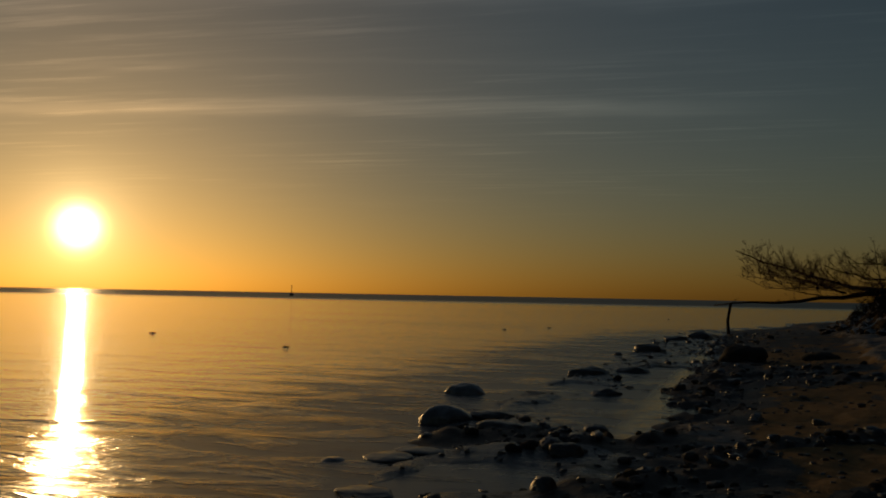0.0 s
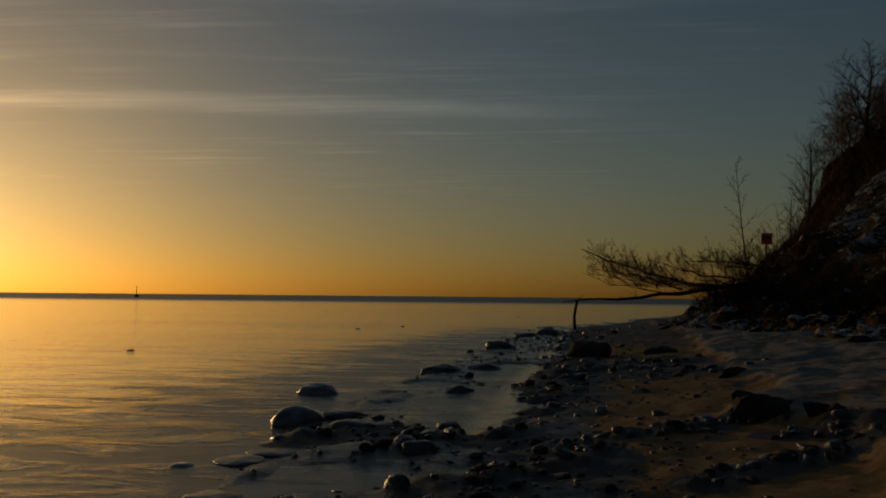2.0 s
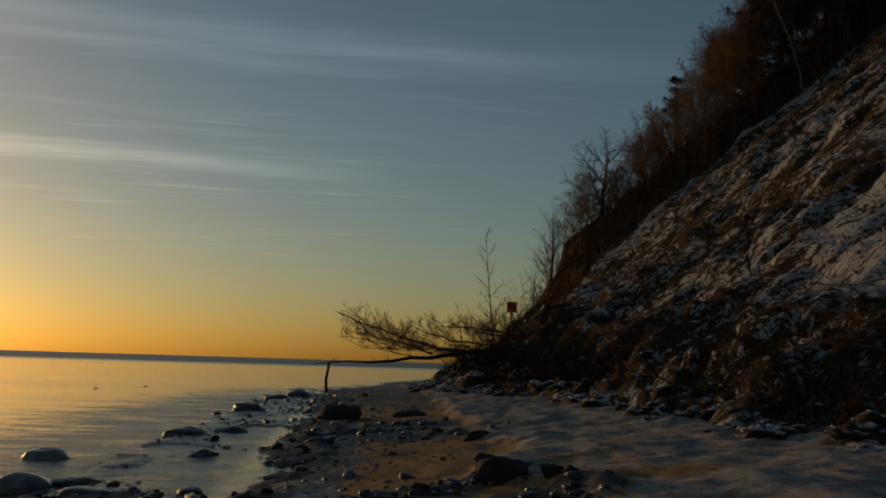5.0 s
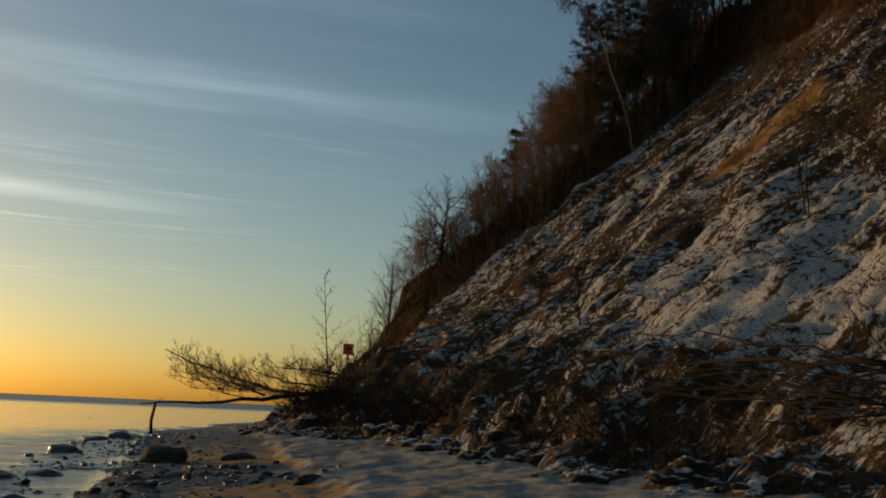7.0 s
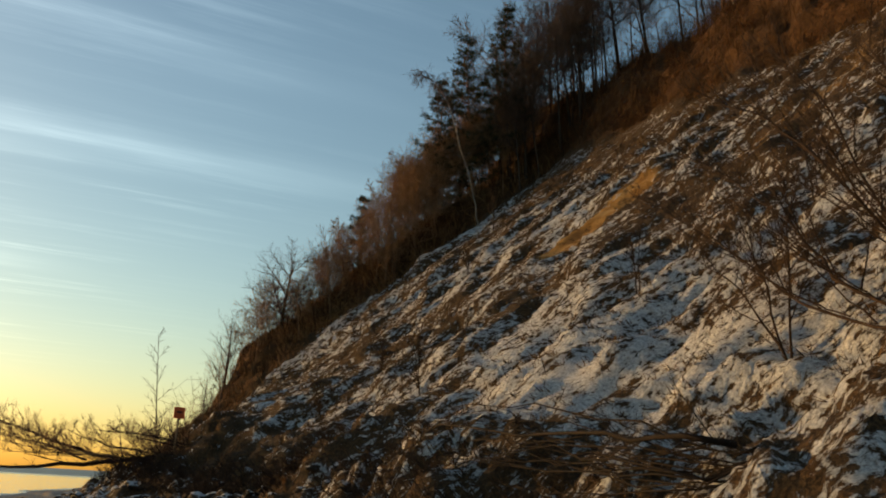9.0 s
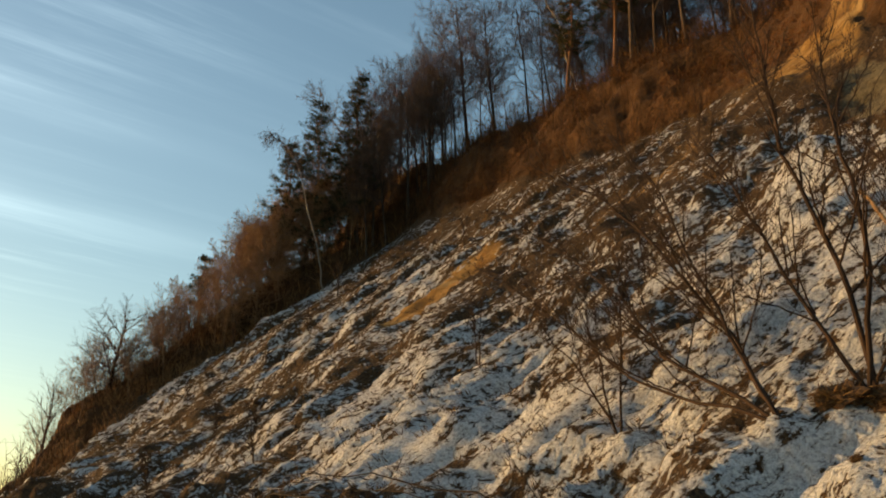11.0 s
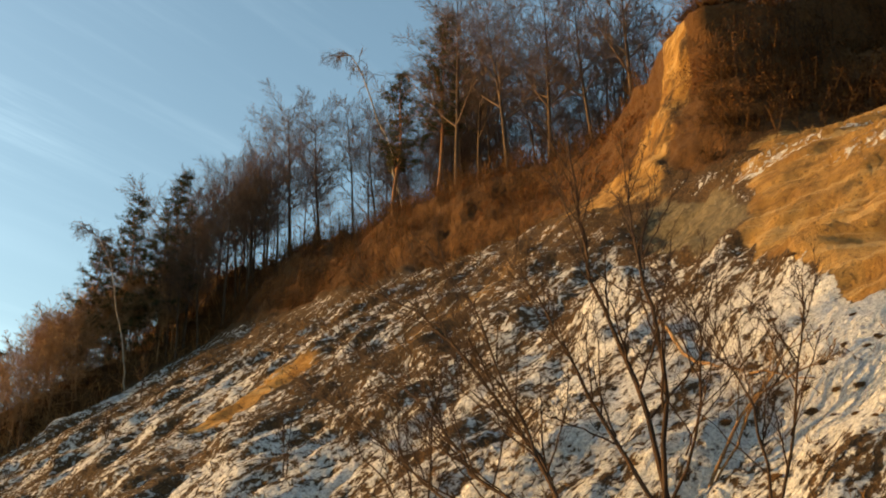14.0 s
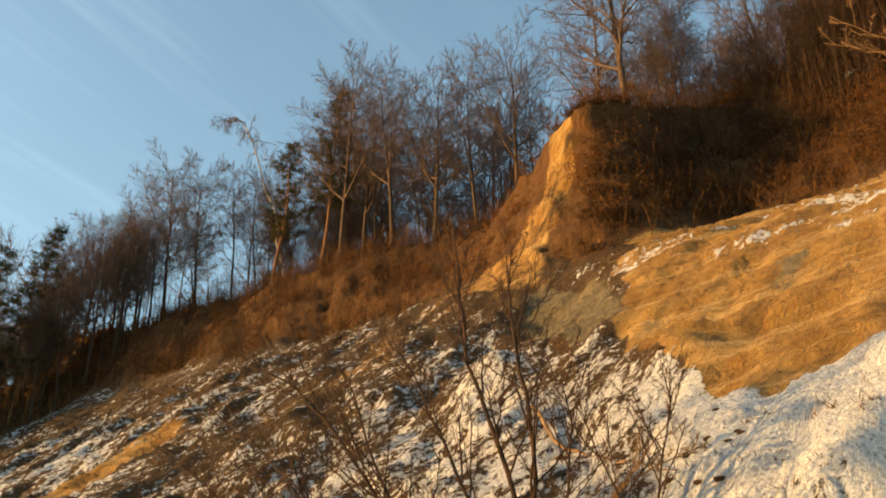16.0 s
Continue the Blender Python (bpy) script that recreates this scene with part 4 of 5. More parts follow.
def make_marked_trees():
    """Trees that stand out by themselves."""
    for seed, x, y, over, wide in ((3, 30.2, 57.0, 2.0, 4.3), (4, 32.8, 56.1, 1.7, 2.9), (7, 28.3, 57.3, 1.3, 2.4), (6, 40.6, 37.9, 1.6, 4.2), (9, 40.4, 41.8, 0.9, 3.4), (12, 23.4, 58.4, 0.3, 1.2), (15, 43.0, 11.5, -8.0, 2.2)):
        seat(tagged(pine("pine_tree", seed, room(x, y, -over), 0.17, wide, 0.12 if seed in (3, 4, 7) else 0.36), "dark green pine among leafless trees", "tree", "pines among the bare trees"), x, y)
    leaning_birch(1, "leaning white-barked birch with drooping twigs", (40.6, 40.6), ((40.6, 42.6, 37.0), (40.6, 44.8, 42.0), (40.6, 46.6, 46.0), (40.6, 48.2, 48.6), (40.6, 50.0, 49.2)), 0.085, 1.7)
    leaning_birch(2, "leaning birch with a pale trunk on the slope", (28.4, 51.0), ((28.2, 52.1, 21.0), (27.7, 53.2, 24.3), (27.5, 54.7, 27.3), (26.9, 55.6, 29.0), (26.4, 56.9, 29.9)), 0.045, 1.4)
    seat(tagged(split_tree("beech_tree", 47, 12.5, 0.26, FORK, BARK, TWIG, (-0.02, 0.06)), "wide-branching leafless beech at the edge of the overhang", "tree"), 37.4, 14.6)
    seat(tagged(split_tree("oak_tree", 51, 5.0, 0.16, OAK, BARK, TWIG), "broad bare oak on the overgrown slope", "tree"), 18.2, 57.3)
    seat(tagged(split_tree("broken_tree", 53, 5.0, 0.12, BUSHY, BARK, TWIG, (0.1, 0.2)), "small ragged tree with a broken top", "tree"), 14.8, 57.0)
    seat(tagged(split_tree("thin_tree", 57, 7.2, 0.05, STEM, BARK, TWIG, (-0.08, 0.0)), "thin bare sapling behind the fallen tree", "tree"), 9.6, 47.0)
    seat(tagged(split_tree("thin_tree", 59, 4.0, 0.04, STEM, BARK, TWIG, (-0.2, 0.1)), "low bare sapling behind the fallen tree", "tree"), 8.4, 47.5)
    seat(tagged(split_tree("thin_tree", 60, 4.4, 0.045, STEM, BARK, TWIG, (0.0, 0.1)), "bare sapling at the foot of the bluff", "tree"), 12.6, 52.0)


make_forest()
make_marked_trees()


# ---------------------------------------------------------------- brushwood on the bluff
def make_undergrowth():
    rng = random.Random(5)
    random.seed(5)
    T = Tubes()
    for n in range(4800):
        if n % 5 < 4:
            y = rng.uniform(-2, 52)
            c = profile(y)
            x = rng.uniform(c[4, 0] - 0.3, c[6, 0] + 3.5)
            if (rng.random() < 0.3 and y < 22) or (13.0 < y < 26 and x < c[5, 0] + 0.4):
                continue
        else:
            y = rng.uniform(53.5, 66)
            x = rng.uniform(11, 40)
        p = Vector((x, y, land_z(x, y) - 0.1))
        tall = rng.uniform(0.5, 2.0) * (1.5 if y > 50 else 1.0)
        d = Vector((rng.uniform(-0.6, 0.3), rng.uniform(-0.5, 0.5), 1)).normalized()
        mid = p + d * tall * 0.5
        tip = mid + (d + Vector((rng.uniform(-0.5, 0.5), rng.uniform(-0.5, 0.5), 0.1))) * tall * 0.5
        T.path([p, mid, tip], [0.022, 0.014, 0.006], 3)
        for _ in range(5):
            q = p.lerp(mid, rng.uniform(0.4, 1)) if rng.random() < 0.5 else mid.lerp(tip, rng.random())
            w = Vector((rng.uniform(-1, 1), rng.uniform(-1, 1), rng.uniform(-0.1, 0.9))) * tall * 0.35
            T.path([q, q + w], [0.011, 0.005], 3)
    tagged(new("undergrowth", T.mesh("undergrowth", BRUSH)), "dense leafless brown undergrowth along the bluff's edge", "undergrowth", kind="stuff")


def make_leafy_brush():
    """Young beeches that kept their dead leaves, along the edge above the hollow and the scarp."""
    rng = random.Random(45)
    random.seed(45)
    T = Tubes()
    for n in range(3000):
        y = rng.uniform(-3, 16) if n % 2 else rng.uniform(17, 56)
        c = profile(y)
        x = rng.uniform(c[4, 0] + 1.0, c[6, 0] + 4.0) if n % 2 else rng.uniform(c[4, 0], c[6, 0] + 0.8)
        if n % 4 == 1:
            x = rng.uniform(c[5, 0] - 0.6, c[6, 0] + 0.6)
        if n % 10 == 2:
            y = rng.uniform(54, 60)
            x = rng.uniform(18, 38)
        if (y < 18.6 and not n % 2 and x < c[5, 0] + 0.3) or fbm(np.array([y / 2.0]), np.array([x / 1.6]), 46, 2)[0] < rng.uniform(-0.5, 0.1):
            continue
        g = Vector((x, y, land_z(x, y)))
        tall = rng.uniform(0.5, 1.7) if n % 2 else rng.uniform(0.3, 0.9)
        for _ in range(46):
            q = g + Vector((rng.gauss(0, 0.30) * tall, rng.gauss(0, 0.30) * tall, rng.uniform(0.02, 1.0) * tall))
            T.blade(q, q + Vector((rng.uniform(-1, 1), rng.uniform(-1, 1), rng.uniform(-1, 0.5))) * 0.08, 0.05)
    tagged(new("leafy_brush", T.mesh("leafy_brush", LEAF, False)), "rusty dead leaves on brush along the bluff's edge", "undergrowth", kind="stuff")


def make_thicket():
    """Close-grown saplings and briars on the slope beyond the open part."""
    rng = random.Random(25)
    T = Tubes()
    for n in range(1700):
        y = rng.uniform(53.0, 61.0) if n < 1000 else rng.uniform(52.4, 57.0)
        x = rng.uniform(12.5, 40) if n < 1000 else rng.uniform(11.5, 26)
        p = Vector((x, y, land_z(x, y) - 0.1))
        tall = rng.uniform(0.5, 1.5) * min(1.0, 0.35 + 0.05 * (x - 11))
        d = Vector((rng.uniform(-0.8, 0.4), rng.uniform(-0.6, 0.6), 1)).normalized()
        mid = p + d * tall * 0.55
        tip = mid + (d + Vector((rng.uniform(-0.6, 0.6), rng.uniform(-0.6, 0.6), 0.0))) * tall * 0.45
        T.path([p, mid, tip], [0.022, 0.016, 0.006], 3)
        for _ in range(9):
            q = p.lerp(mid, rng.uniform(0.3, 1)) if rng.random() < 0.5 else mid.lerp(tip, rng.random())
            w = Vector((rng.uniform(-1, 1), rng.uniform(-1, 1), rng.uniform(0.0, 1.2))) * tall * 0.22
            T.path([q, q + w], [0.011, 0.005], 3)
    tagged(new("thicket", T.mesh("thicket", THICKET)), "dense leafless brown thicket on the overgrown parts of the bluff", "thicket", kind="stuff")


def make_edge_thicket():
    """Crowded saplings at the top of the bluff above the recess."""
    rng = random.Random(26)
    T = Tubes()
    for n in range(4200):
        y = rng.uniform(-6, 14.5) if n % 3 == 0 else rng.uniform(-6, 7)
        x = profile(y)[6, 0] + rng.uniform(-2.0, 8.0)
        p = Vector((x, y, land_z(x, y) - 0.1))
        tall = rng.uniform(1.0, 5.2 + 3.2 * float(smooth(9 - y, 0, 5))) * (0.45 + 0.55 * float(smooth(15.0 - y, 0, 7)))
        d = Vector((rng.uniform(-0.3, 0.1), rng.uniform(-0.2, 0.2), 1)).normalized()
        mid = p + d * tall * 0.55
        tip = mid + (d + Vector((rng.uniform(-0.3, 0.3), rng.uniform(-0.3, 0.3), 0.2))) * tall * 0.45
        T.path([p, mid, tip], [0.026, 0.018, 0.006], 3)
        for _ in range(12):
            q = p.lerp(mid, rng.uniform(0.2, 1)) if rng.random() < 0.5 else mid.lerp(tip, rng.random())
            w = Vector((rng.uniform(-1, 1), rng.uniform(-1, 1), rng.uniform(0.0, 1.2))) * tall * 0.16
            T.path([q, q + w], [0.011, 0.005], 3)
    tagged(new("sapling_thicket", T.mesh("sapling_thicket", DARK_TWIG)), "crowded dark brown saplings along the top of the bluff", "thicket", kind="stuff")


def make_hollow_brush():
    """Brambles and dead stalks that cloak the recess under the overhang."""
    rng = random.Random(65)
    random.seed(65)
    T = Tubes()
    for n in range(3200):
        y = rng.uniform(-6, 17.5)
        c = profile(y)
        x = c[4, 0] + (c[6, 0] + 1.0 - c[4, 0]) * (0.10 + 0.9 * rng.random())
        if fbm(np.array([y / 2.2]), np.array([x / 2.2]), 95, 3)[0] < rng.uniform(-0.45, 0.05) or (y > 14.8 and x < c[5, 0]):
            continue
        p = Vector((x, y, land_z(x, y) - 0.08))
        tall = rng.uniform(0.35, 1.1)
        for _ in range(7):
            q = p + Vector((rng.gauss(0, 0.2), rng.gauss(0, 0.2), 0))
            d = Vector((rng.uniform(-0.9, 0.1), rng.uniform(-0.6, 0.6), 0.7)).normalized() * tall * rng.uniform(0.5, 1.1)
            e = q + d * 0.6
            T.path([q, e, e + Vector((d.x * 0.5, d.y * 0.5, -0.1 * tall))], [0.014, 0.010, 0.004], 3)
            T.blade(e, e + Vector((rng.uniform(-1, 1), rng.uniform(-1, 1), rng.uniform(-1, 0.6))) * 0.16, 0.06)
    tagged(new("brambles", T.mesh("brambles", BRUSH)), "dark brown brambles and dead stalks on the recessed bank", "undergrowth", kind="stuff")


def make_grass():
    rng = random.Random(6)
    random.seed(6)
    T = Tubes()
    for n in range(7000):
        y = rng.uniform(2, 52)
        x = rng.uniform(9.3, 36)
        if fbm(np.array([y / 3.0]), np.array([x / 5.0]), 91, 3)[0] < rng.uniform(-0.25, 0.2):
            continue
        if y < 16 and 17 < x < 31:
            continue
        p = Vector((x, y, land_z(x, y) - 0.03))
        for _ in range(rng.randrange(5, 12)):
            q = p + Vector((rng.gauss(0, 0.1), rng.gauss(0, 0.1), 0))
            tip = q + Vector((rng.uniform(-0.26, 0.05), rng.uniform(-0.18, 0.18), rng.uniform(0.03, 0.22)))
            T.blade(q, tip, 0.018 + 0.0006 * y)
    tagged(new("dry_grass", T.mesh("dry_grass", STRAW, False)), "tufts of dry brown grass on the snowy slope", "grass", kind="stuff")


make_undergrowth()
make_leafy_brush()
make_thicket()
make_edge_thicket()
make_hollow_brush()
make_grass()


def turf_clump(seed):
    """A slumped sod with its dead grass."""
    rng = random.Random(seed)
    random.seed(seed)
    root = new("turf_clump")
    bm = bmesh.new()
    bmesh.ops.create_icosphere(bm, subdivisions=3, radius=1.0)
    off = Vector((seed * 2.1, seed * 0.9, 4.0))
    for v in bm.verts:
        n = v.co.normalized()
        v.co = Vector((n.x, n.y * 1.1, n.z * 0.55)) * (1 + 0.6 * noise.noise(n * 1.6 + off) + 0.45 * noise.noise(n * 3.9 + off) + 0.25 * noise.noise(n * 9 + off))
    sod = bpy.data.meshes.new("sod")
    bm.to_mesh(sod)
    bm.free()
    sod.materials.append(TURF)
    under("sod", sod, root)
    T = Tubes()
    for _ in range(520):
        a, w = rng.uniform(0, 6.28), rng.random() ** 0.5
        q = Vector((math.cos(a) * w, math.sin(a) * w * 1.2, 0.42 * (1 - 0.8 * w * w)))
        T.blade(q, q + Vector((rng.gauss(-0.2, 0.4), rng.gauss(0, 0.4), rng.uniform(-0.1, 0.6))), 0.06)
    under("dead_grass", T.mesh("dead_grass", STRAW, False), root)
    return tagged(root, "brown slumped turf clump with dead grass on the snowy slope", "turf clump", "turf clumps on the slope")


def make_turf_clumps():
    kinds = [turf_clump(k) for k in (2, 5, 9, 13, 17)]
    rng = random.Random(52)
    spots = [(13.8, 8.3, 0.34), (14.0, 7.6, 0.26), (13.9, 7.2, 0.22), (13.9, 6.6, 0.26), (13.3, 6.2, 0.24), (13.3, 6.7, 0.2), (12.6, 7.3, 0.28), (12.9, 8.0, 0.28),
             (15.2, 9.8, 0.26), (17.0, 9.3, 0.36), (15.6, 7.4, 0.26), (17.8, 14.9, 0.4), (14.4, 10.4, 0.28), (12.9, 10.1, 0.32), (13.0, 11.7, 0.3), (14.4, 6.1, 0.22), (17.9, 9.0, 0.3),
             (15.6, 5.8, 0.34), (15.7, 5.4, 0.28), (15.6, 5.0, 0.28), (18.2, 9.3, 0.28), (20.2, 7.6, 0.3), (17.4, 5.5, 0.24), (16.6, 5.9, 0.26), (15.7, 7.8, 0.26), (18.5, 7.5, 0.22)]
    while len(spots) < 150:
        y = rng.uniform(4, 48)
        x = rng.uniform(10.5, 17) if y < 14 else rng.uniform(10.5, 30)
        if fbm(np.array([y / 4.0]), np.array([x / 4.0]), 97, 2)[0] > rng.uniform(-0.2, 0.3):
            spots.append((x, y, rng.uniform(0.10, 0.24) * (1 + y / 45)))
    used = set()
    for n, (x, y, size) in enumerate(spots):
        i = n % 5
        m = pose(x, y, land_z(x, y) - 0.06 * size, 0, -38 + rng.uniform(-10, 10), rng.uniform(-25, 25)) @ Matrix.Diagonal((size * rng.uniform(0.8, 1.1), size * rng.uniform(0.9, 1.4), size * 1.1, 1))
        if i in used:
            copy_thing(kinds[i], m)
        else:
            used.add(i)
            kinds[i].matrix_basis = m


make_turf_clumps()



def thing_of_limbs(name, label, category, parts, mat):
    """parts: (name of the part, [(points, radius, twigs, reach), ...])"""
    root = new(name)
    rng = random.Random(len(label) * 7 + len(parts))
    first = Vector(parts[0][1][0][0][0])
    root.location = first
    for pname, limbs in parts:
        T = Tubes()
        for pts, r, twigs, reach in limbs:
            limb(T, rng, [Vector(p) - first for p in pts], r, twigs, reach)
        under(pname, T.mesh(pname, mat), root)
    return tagged(root, label, category)


def branchy(T, rng, pts, r, boughs, reach, toward=(0, 0, 0), twigs=15, spray=0.5, thick=0.26):
    """A stem with boughs that turn upwards, each with its own twigs."""
    limb(T, rng, pts, r, 4, reach * 0.4)
    pts = [Vector(p) for p in pts]
    n = len(pts) - 1
    for k in range(boughs):
        f = 0.16 + 0.8 * (k + rng.random()) / boughs
        i = min(int(f * n), n - 1)
        q = pts[i].lerp(pts[i + 1], f * n - i)
        along = (pts[i + 1] - pts[i]).normalized()
        out = Vector((rng.uniform(-1, 0.6), rng.uniform(-1, 1), rng.uniform(-0.3, 0.5))) + Vector(toward)
        d = (along * 0.75 + out * 0.8).normalized()
        far = reach * rng.uniform(0.55, 1.1) * (1.2 - 0.75 * f)
        a = q + d * far * 0.4
        e = a + (d + Vector((0, 0, rng.uniform(-0.1, 0.3)))).normalized() * far * 0.35
        g = e + (d + Vector((rng.uniform(-0.3, 0.3), rng.uniform(-0.3, 0.3), rng.uniform(-0.1, 0.5)))).normalized() * far * 0.3
        limb(T, rng, [q, a, e, g], max(r * thick * (1.1 - f), 0.008), twigs, far * spray, 4)


def shrub(label, seed, foot, stems, boughs=10, reach=2.0, mat=None):
    """stems: (radius, places up the stem); each is a part."""
    root = new("young_tree")
    rng = random.Random(seed)
    foot = Vector((foot[0], foot[1], land_z(*foot) - 0.12))
    root.location = foot
    for r, pts in stems:
        T = Tubes()
        branchy(T, rng, [Vector((0, rng.uniform(-0.12, 0.12), 0))] + [Vector(p) - foot for p in pts], r, boughs, reach, (0, 0, 0.15), 11, 0.5, 0.5)
        under("stem", T.mesh("stem", mat or DARK_TWIG), root)
    return tagged(root, label, "tree", "shrubs and young trees on the slope")


def make_bushes():
    shrub("bare multi-stemmed young tree growing on the snowy slope", 3, (14.0, 7.75), [
        (0.052, [(13.9, 8.1, 6.9), (13.8, 8.9, 9.0), (13.8, 9.2, 10.8), (13.8, 9.4, 12.4)]),
        (0.048, [(13.9, 7.6, 7.2), (14.0, 8.0, 9.2), (14.1, 8.2, 10.0), (14.2, 8.3, 11.0)]),
        (0.040, [(13.8, 9.0, 6.8), (13.9, 10.0, 8.6), (14.0, 11.0, 10.2)]),
        (0.028, [(14.0, 7.0, 6.4), (14.2, 7.0, 7.6), (14.2, 7.2, 8.6)])], 16, 2.3)
    shrub("bare shrub with long arching stems on the snowy slope", 4, (13.0, 8.8), [
        (0.042, [(13.3, 9.7, 5.6), (13.5, 11.8, 8.1), (13.6, 13.3, 9.4), (13.7, 15.2, 10.4)]),
        (0.038, [(13.2, 11.2, 5.6), (13.5, 12.5, 7.1), (13.6, 15.8, 9.5)]),
        (0.036, [(13.1, 10.0, 6.2), (13.4, 11.3, 8.7), (13.5, 12.8, 10.6)]),
        (0.030, [(13.1, 11.8, 5.2), (13.3, 13.8, 6.6), (13.6, 16.8, 8.5)])], 17, 2.5)
    shrub("low tangled bare shrub among dry grass on the slope", 5, (13.6, 12.6), [
        (0.026, [(13.5, 13.2, 6.2), (13.6, 14.0, 7.6)]), (0.026, [(13.4, 12.4, 6.4), (13.5, 12.3, 7.9)]),
        (0.024, [(13.4, 13.6, 5.8), (13.4, 15.0, 6.8)])], 6, 1.3)
    shrub("low tangled bare shrub among dry grass on the slope", 6, (13.4, 5.6), [
        (0.026, [(13.5, 5.9, 6.0), (13.6, 6.6, 7.6)]), (0.024, [(13.4, 5.2, 6.2), (13.5, 4.9, 7.6)])], 9, 1.6)
    for n, (x, y, h) in enumerate(((16.5, 20.5, 2.0), (13.2, 27.0, 1.8), (15.0, 34.0, 1.9), (21.0, 38.5, 2.0), (19.5, 17.0, 1.8), (12.3, 33.0, 1.6), (25.5, 33.0, 1.8), (26.0, 45.0, 2.6), (21.5, 48.0, 2.4), (18.0, 44.5, 1.8))):
        z = land_z(x, y)
        shrub("thin bare sapling standing in the snow on the slope", 20 + n, (x, y), [
            (0.020, [(x - 0.1, y + 0.1, z + 0.5 * h), (x - 0.2, y + 0.3, z + h)]), (0.016, [(x - 0.2, y - 0.2, z + 0.4 * h), (x - 0.3, y - 0.4, z + 0.8 * h)])], 7, 0.9)
    shrub("pale sapling leaning over a long lying stem on the snow", 9, (14.7, 7.4), [
        (0.030, [(14.7, 6.66, 6.31), (14.7, 6.17, 6.76), (14.7, 5.78, 7.22), (14.7, 5.34, 7.69)]), (0.022, [(14.7, 6.3, 6.6), (14.75, 5.6, 6.9), (14.8, 5.1, 7.0)])], 6, 1.0, POST_WOOD)
    ends = [(19.1, 10.5), (18.2, 9.2), (17.1, 7.5), (16.1, 5.9)]
    thing_of_limbs("lying_stem", "long pale bare stem lying on the snowy slope", "branch", [("stem", [([(x, y, land_z(x, y) + 0.16) for x, y in ends], 0.05, 7, 0.8)])], POST_WOOD)
    rng = random.Random(71)
    heap = [("branch", [([(11.0, 11.35, 2.62), (10.45, 11.3, 2.68), (10.4, 13.8, 2.76), (10.4, 17.6, 2.96), (10.5, 22.9, 3.27)], 0.062, 22, 1.5)])]
    for n in range(15):
        a = n / 14
        y0, y1 = 10.9 + rng.uniform(0, 0.9), rng.uniform(15.5, 22.5)
        x0, x1 = 10.9 - 0.7 * a, 10.7 - 1.0 * a + rng.uniform(-0.2, 0.2)
        z0 = land_z(x0, y0) + 0.15
        z1 = max(land_z(x1, y1) + rng.uniform(0.15, 0.5), 3.1 - 1.7 * a)
        ym = 0.5 * (y0 + y1)
        zm = max(land_z(0.5 * (x0 + x1), ym) + 0.25, 0.5 * (z0 + z1) + rng.uniform(-0.25, 0.45))
        heap.append(("branch", [([(x0 + 0.3, y0 - 0.5, land_z(x0 + 0.3, y0 - 0.5) - 0.05), (x0, y0, z0), (0.5 * (x0 + x1), ym, zm), (x1, y1, z1)], rng.uniform(0.010, 0.026), 6, 1.0)]))
    thing_of_limbs("fallen_branches", "heap of fallen bare branches on the snowy slope", "branches", heap, BACKLIT_BARK)


def make_foot_scrub():
    """Dead twigs and torn turf heaped along the bluff's foot."""
    rng = random.Random(35)
    T = Tubes()
    for n in range(2600):
        y = rng.uniform(14, 28) if n % 5 == 0 else rng.uniform(26, 50)
        x = float(apron_x(y)) + 1.2 + abs(rng.gauss(0, 1.5))
        if fbm(np.array([y / 2.5]), np.array([x / 2.0]), 95, 2)[0] < -0.05:
            continue
        p = Vector((x, y, land_z(x, y) - 0.05))
        tall = rng.uniform(0.25, 0.9)
        d = Vector((rng.uniform(-0.9, 0.3), rng.uniform(-0.8, 0.8), rng.uniform(0.2, 1))).normalized()
        tip = p + d * tall
        T.path([p, tip], [0.016, 0.006], 3)
        for _ in range(4):
            q = p.lerp(tip, rng.uniform(0.2, 1))
            T.path([q, q + Vector((rng.uniform(-1, 1), rng.uniform(-1, 1), rng.uniform(-0.2, 0.8))) * tall * 0.4], [0.010, 0.004], 3)
    tagged(new("scrub", T.mesh("scrub", DARK_TWIG)), "dark dead twigs and scrub along the foot of the bluff", "scrub", kind="stuff")


make_foot_scrub()


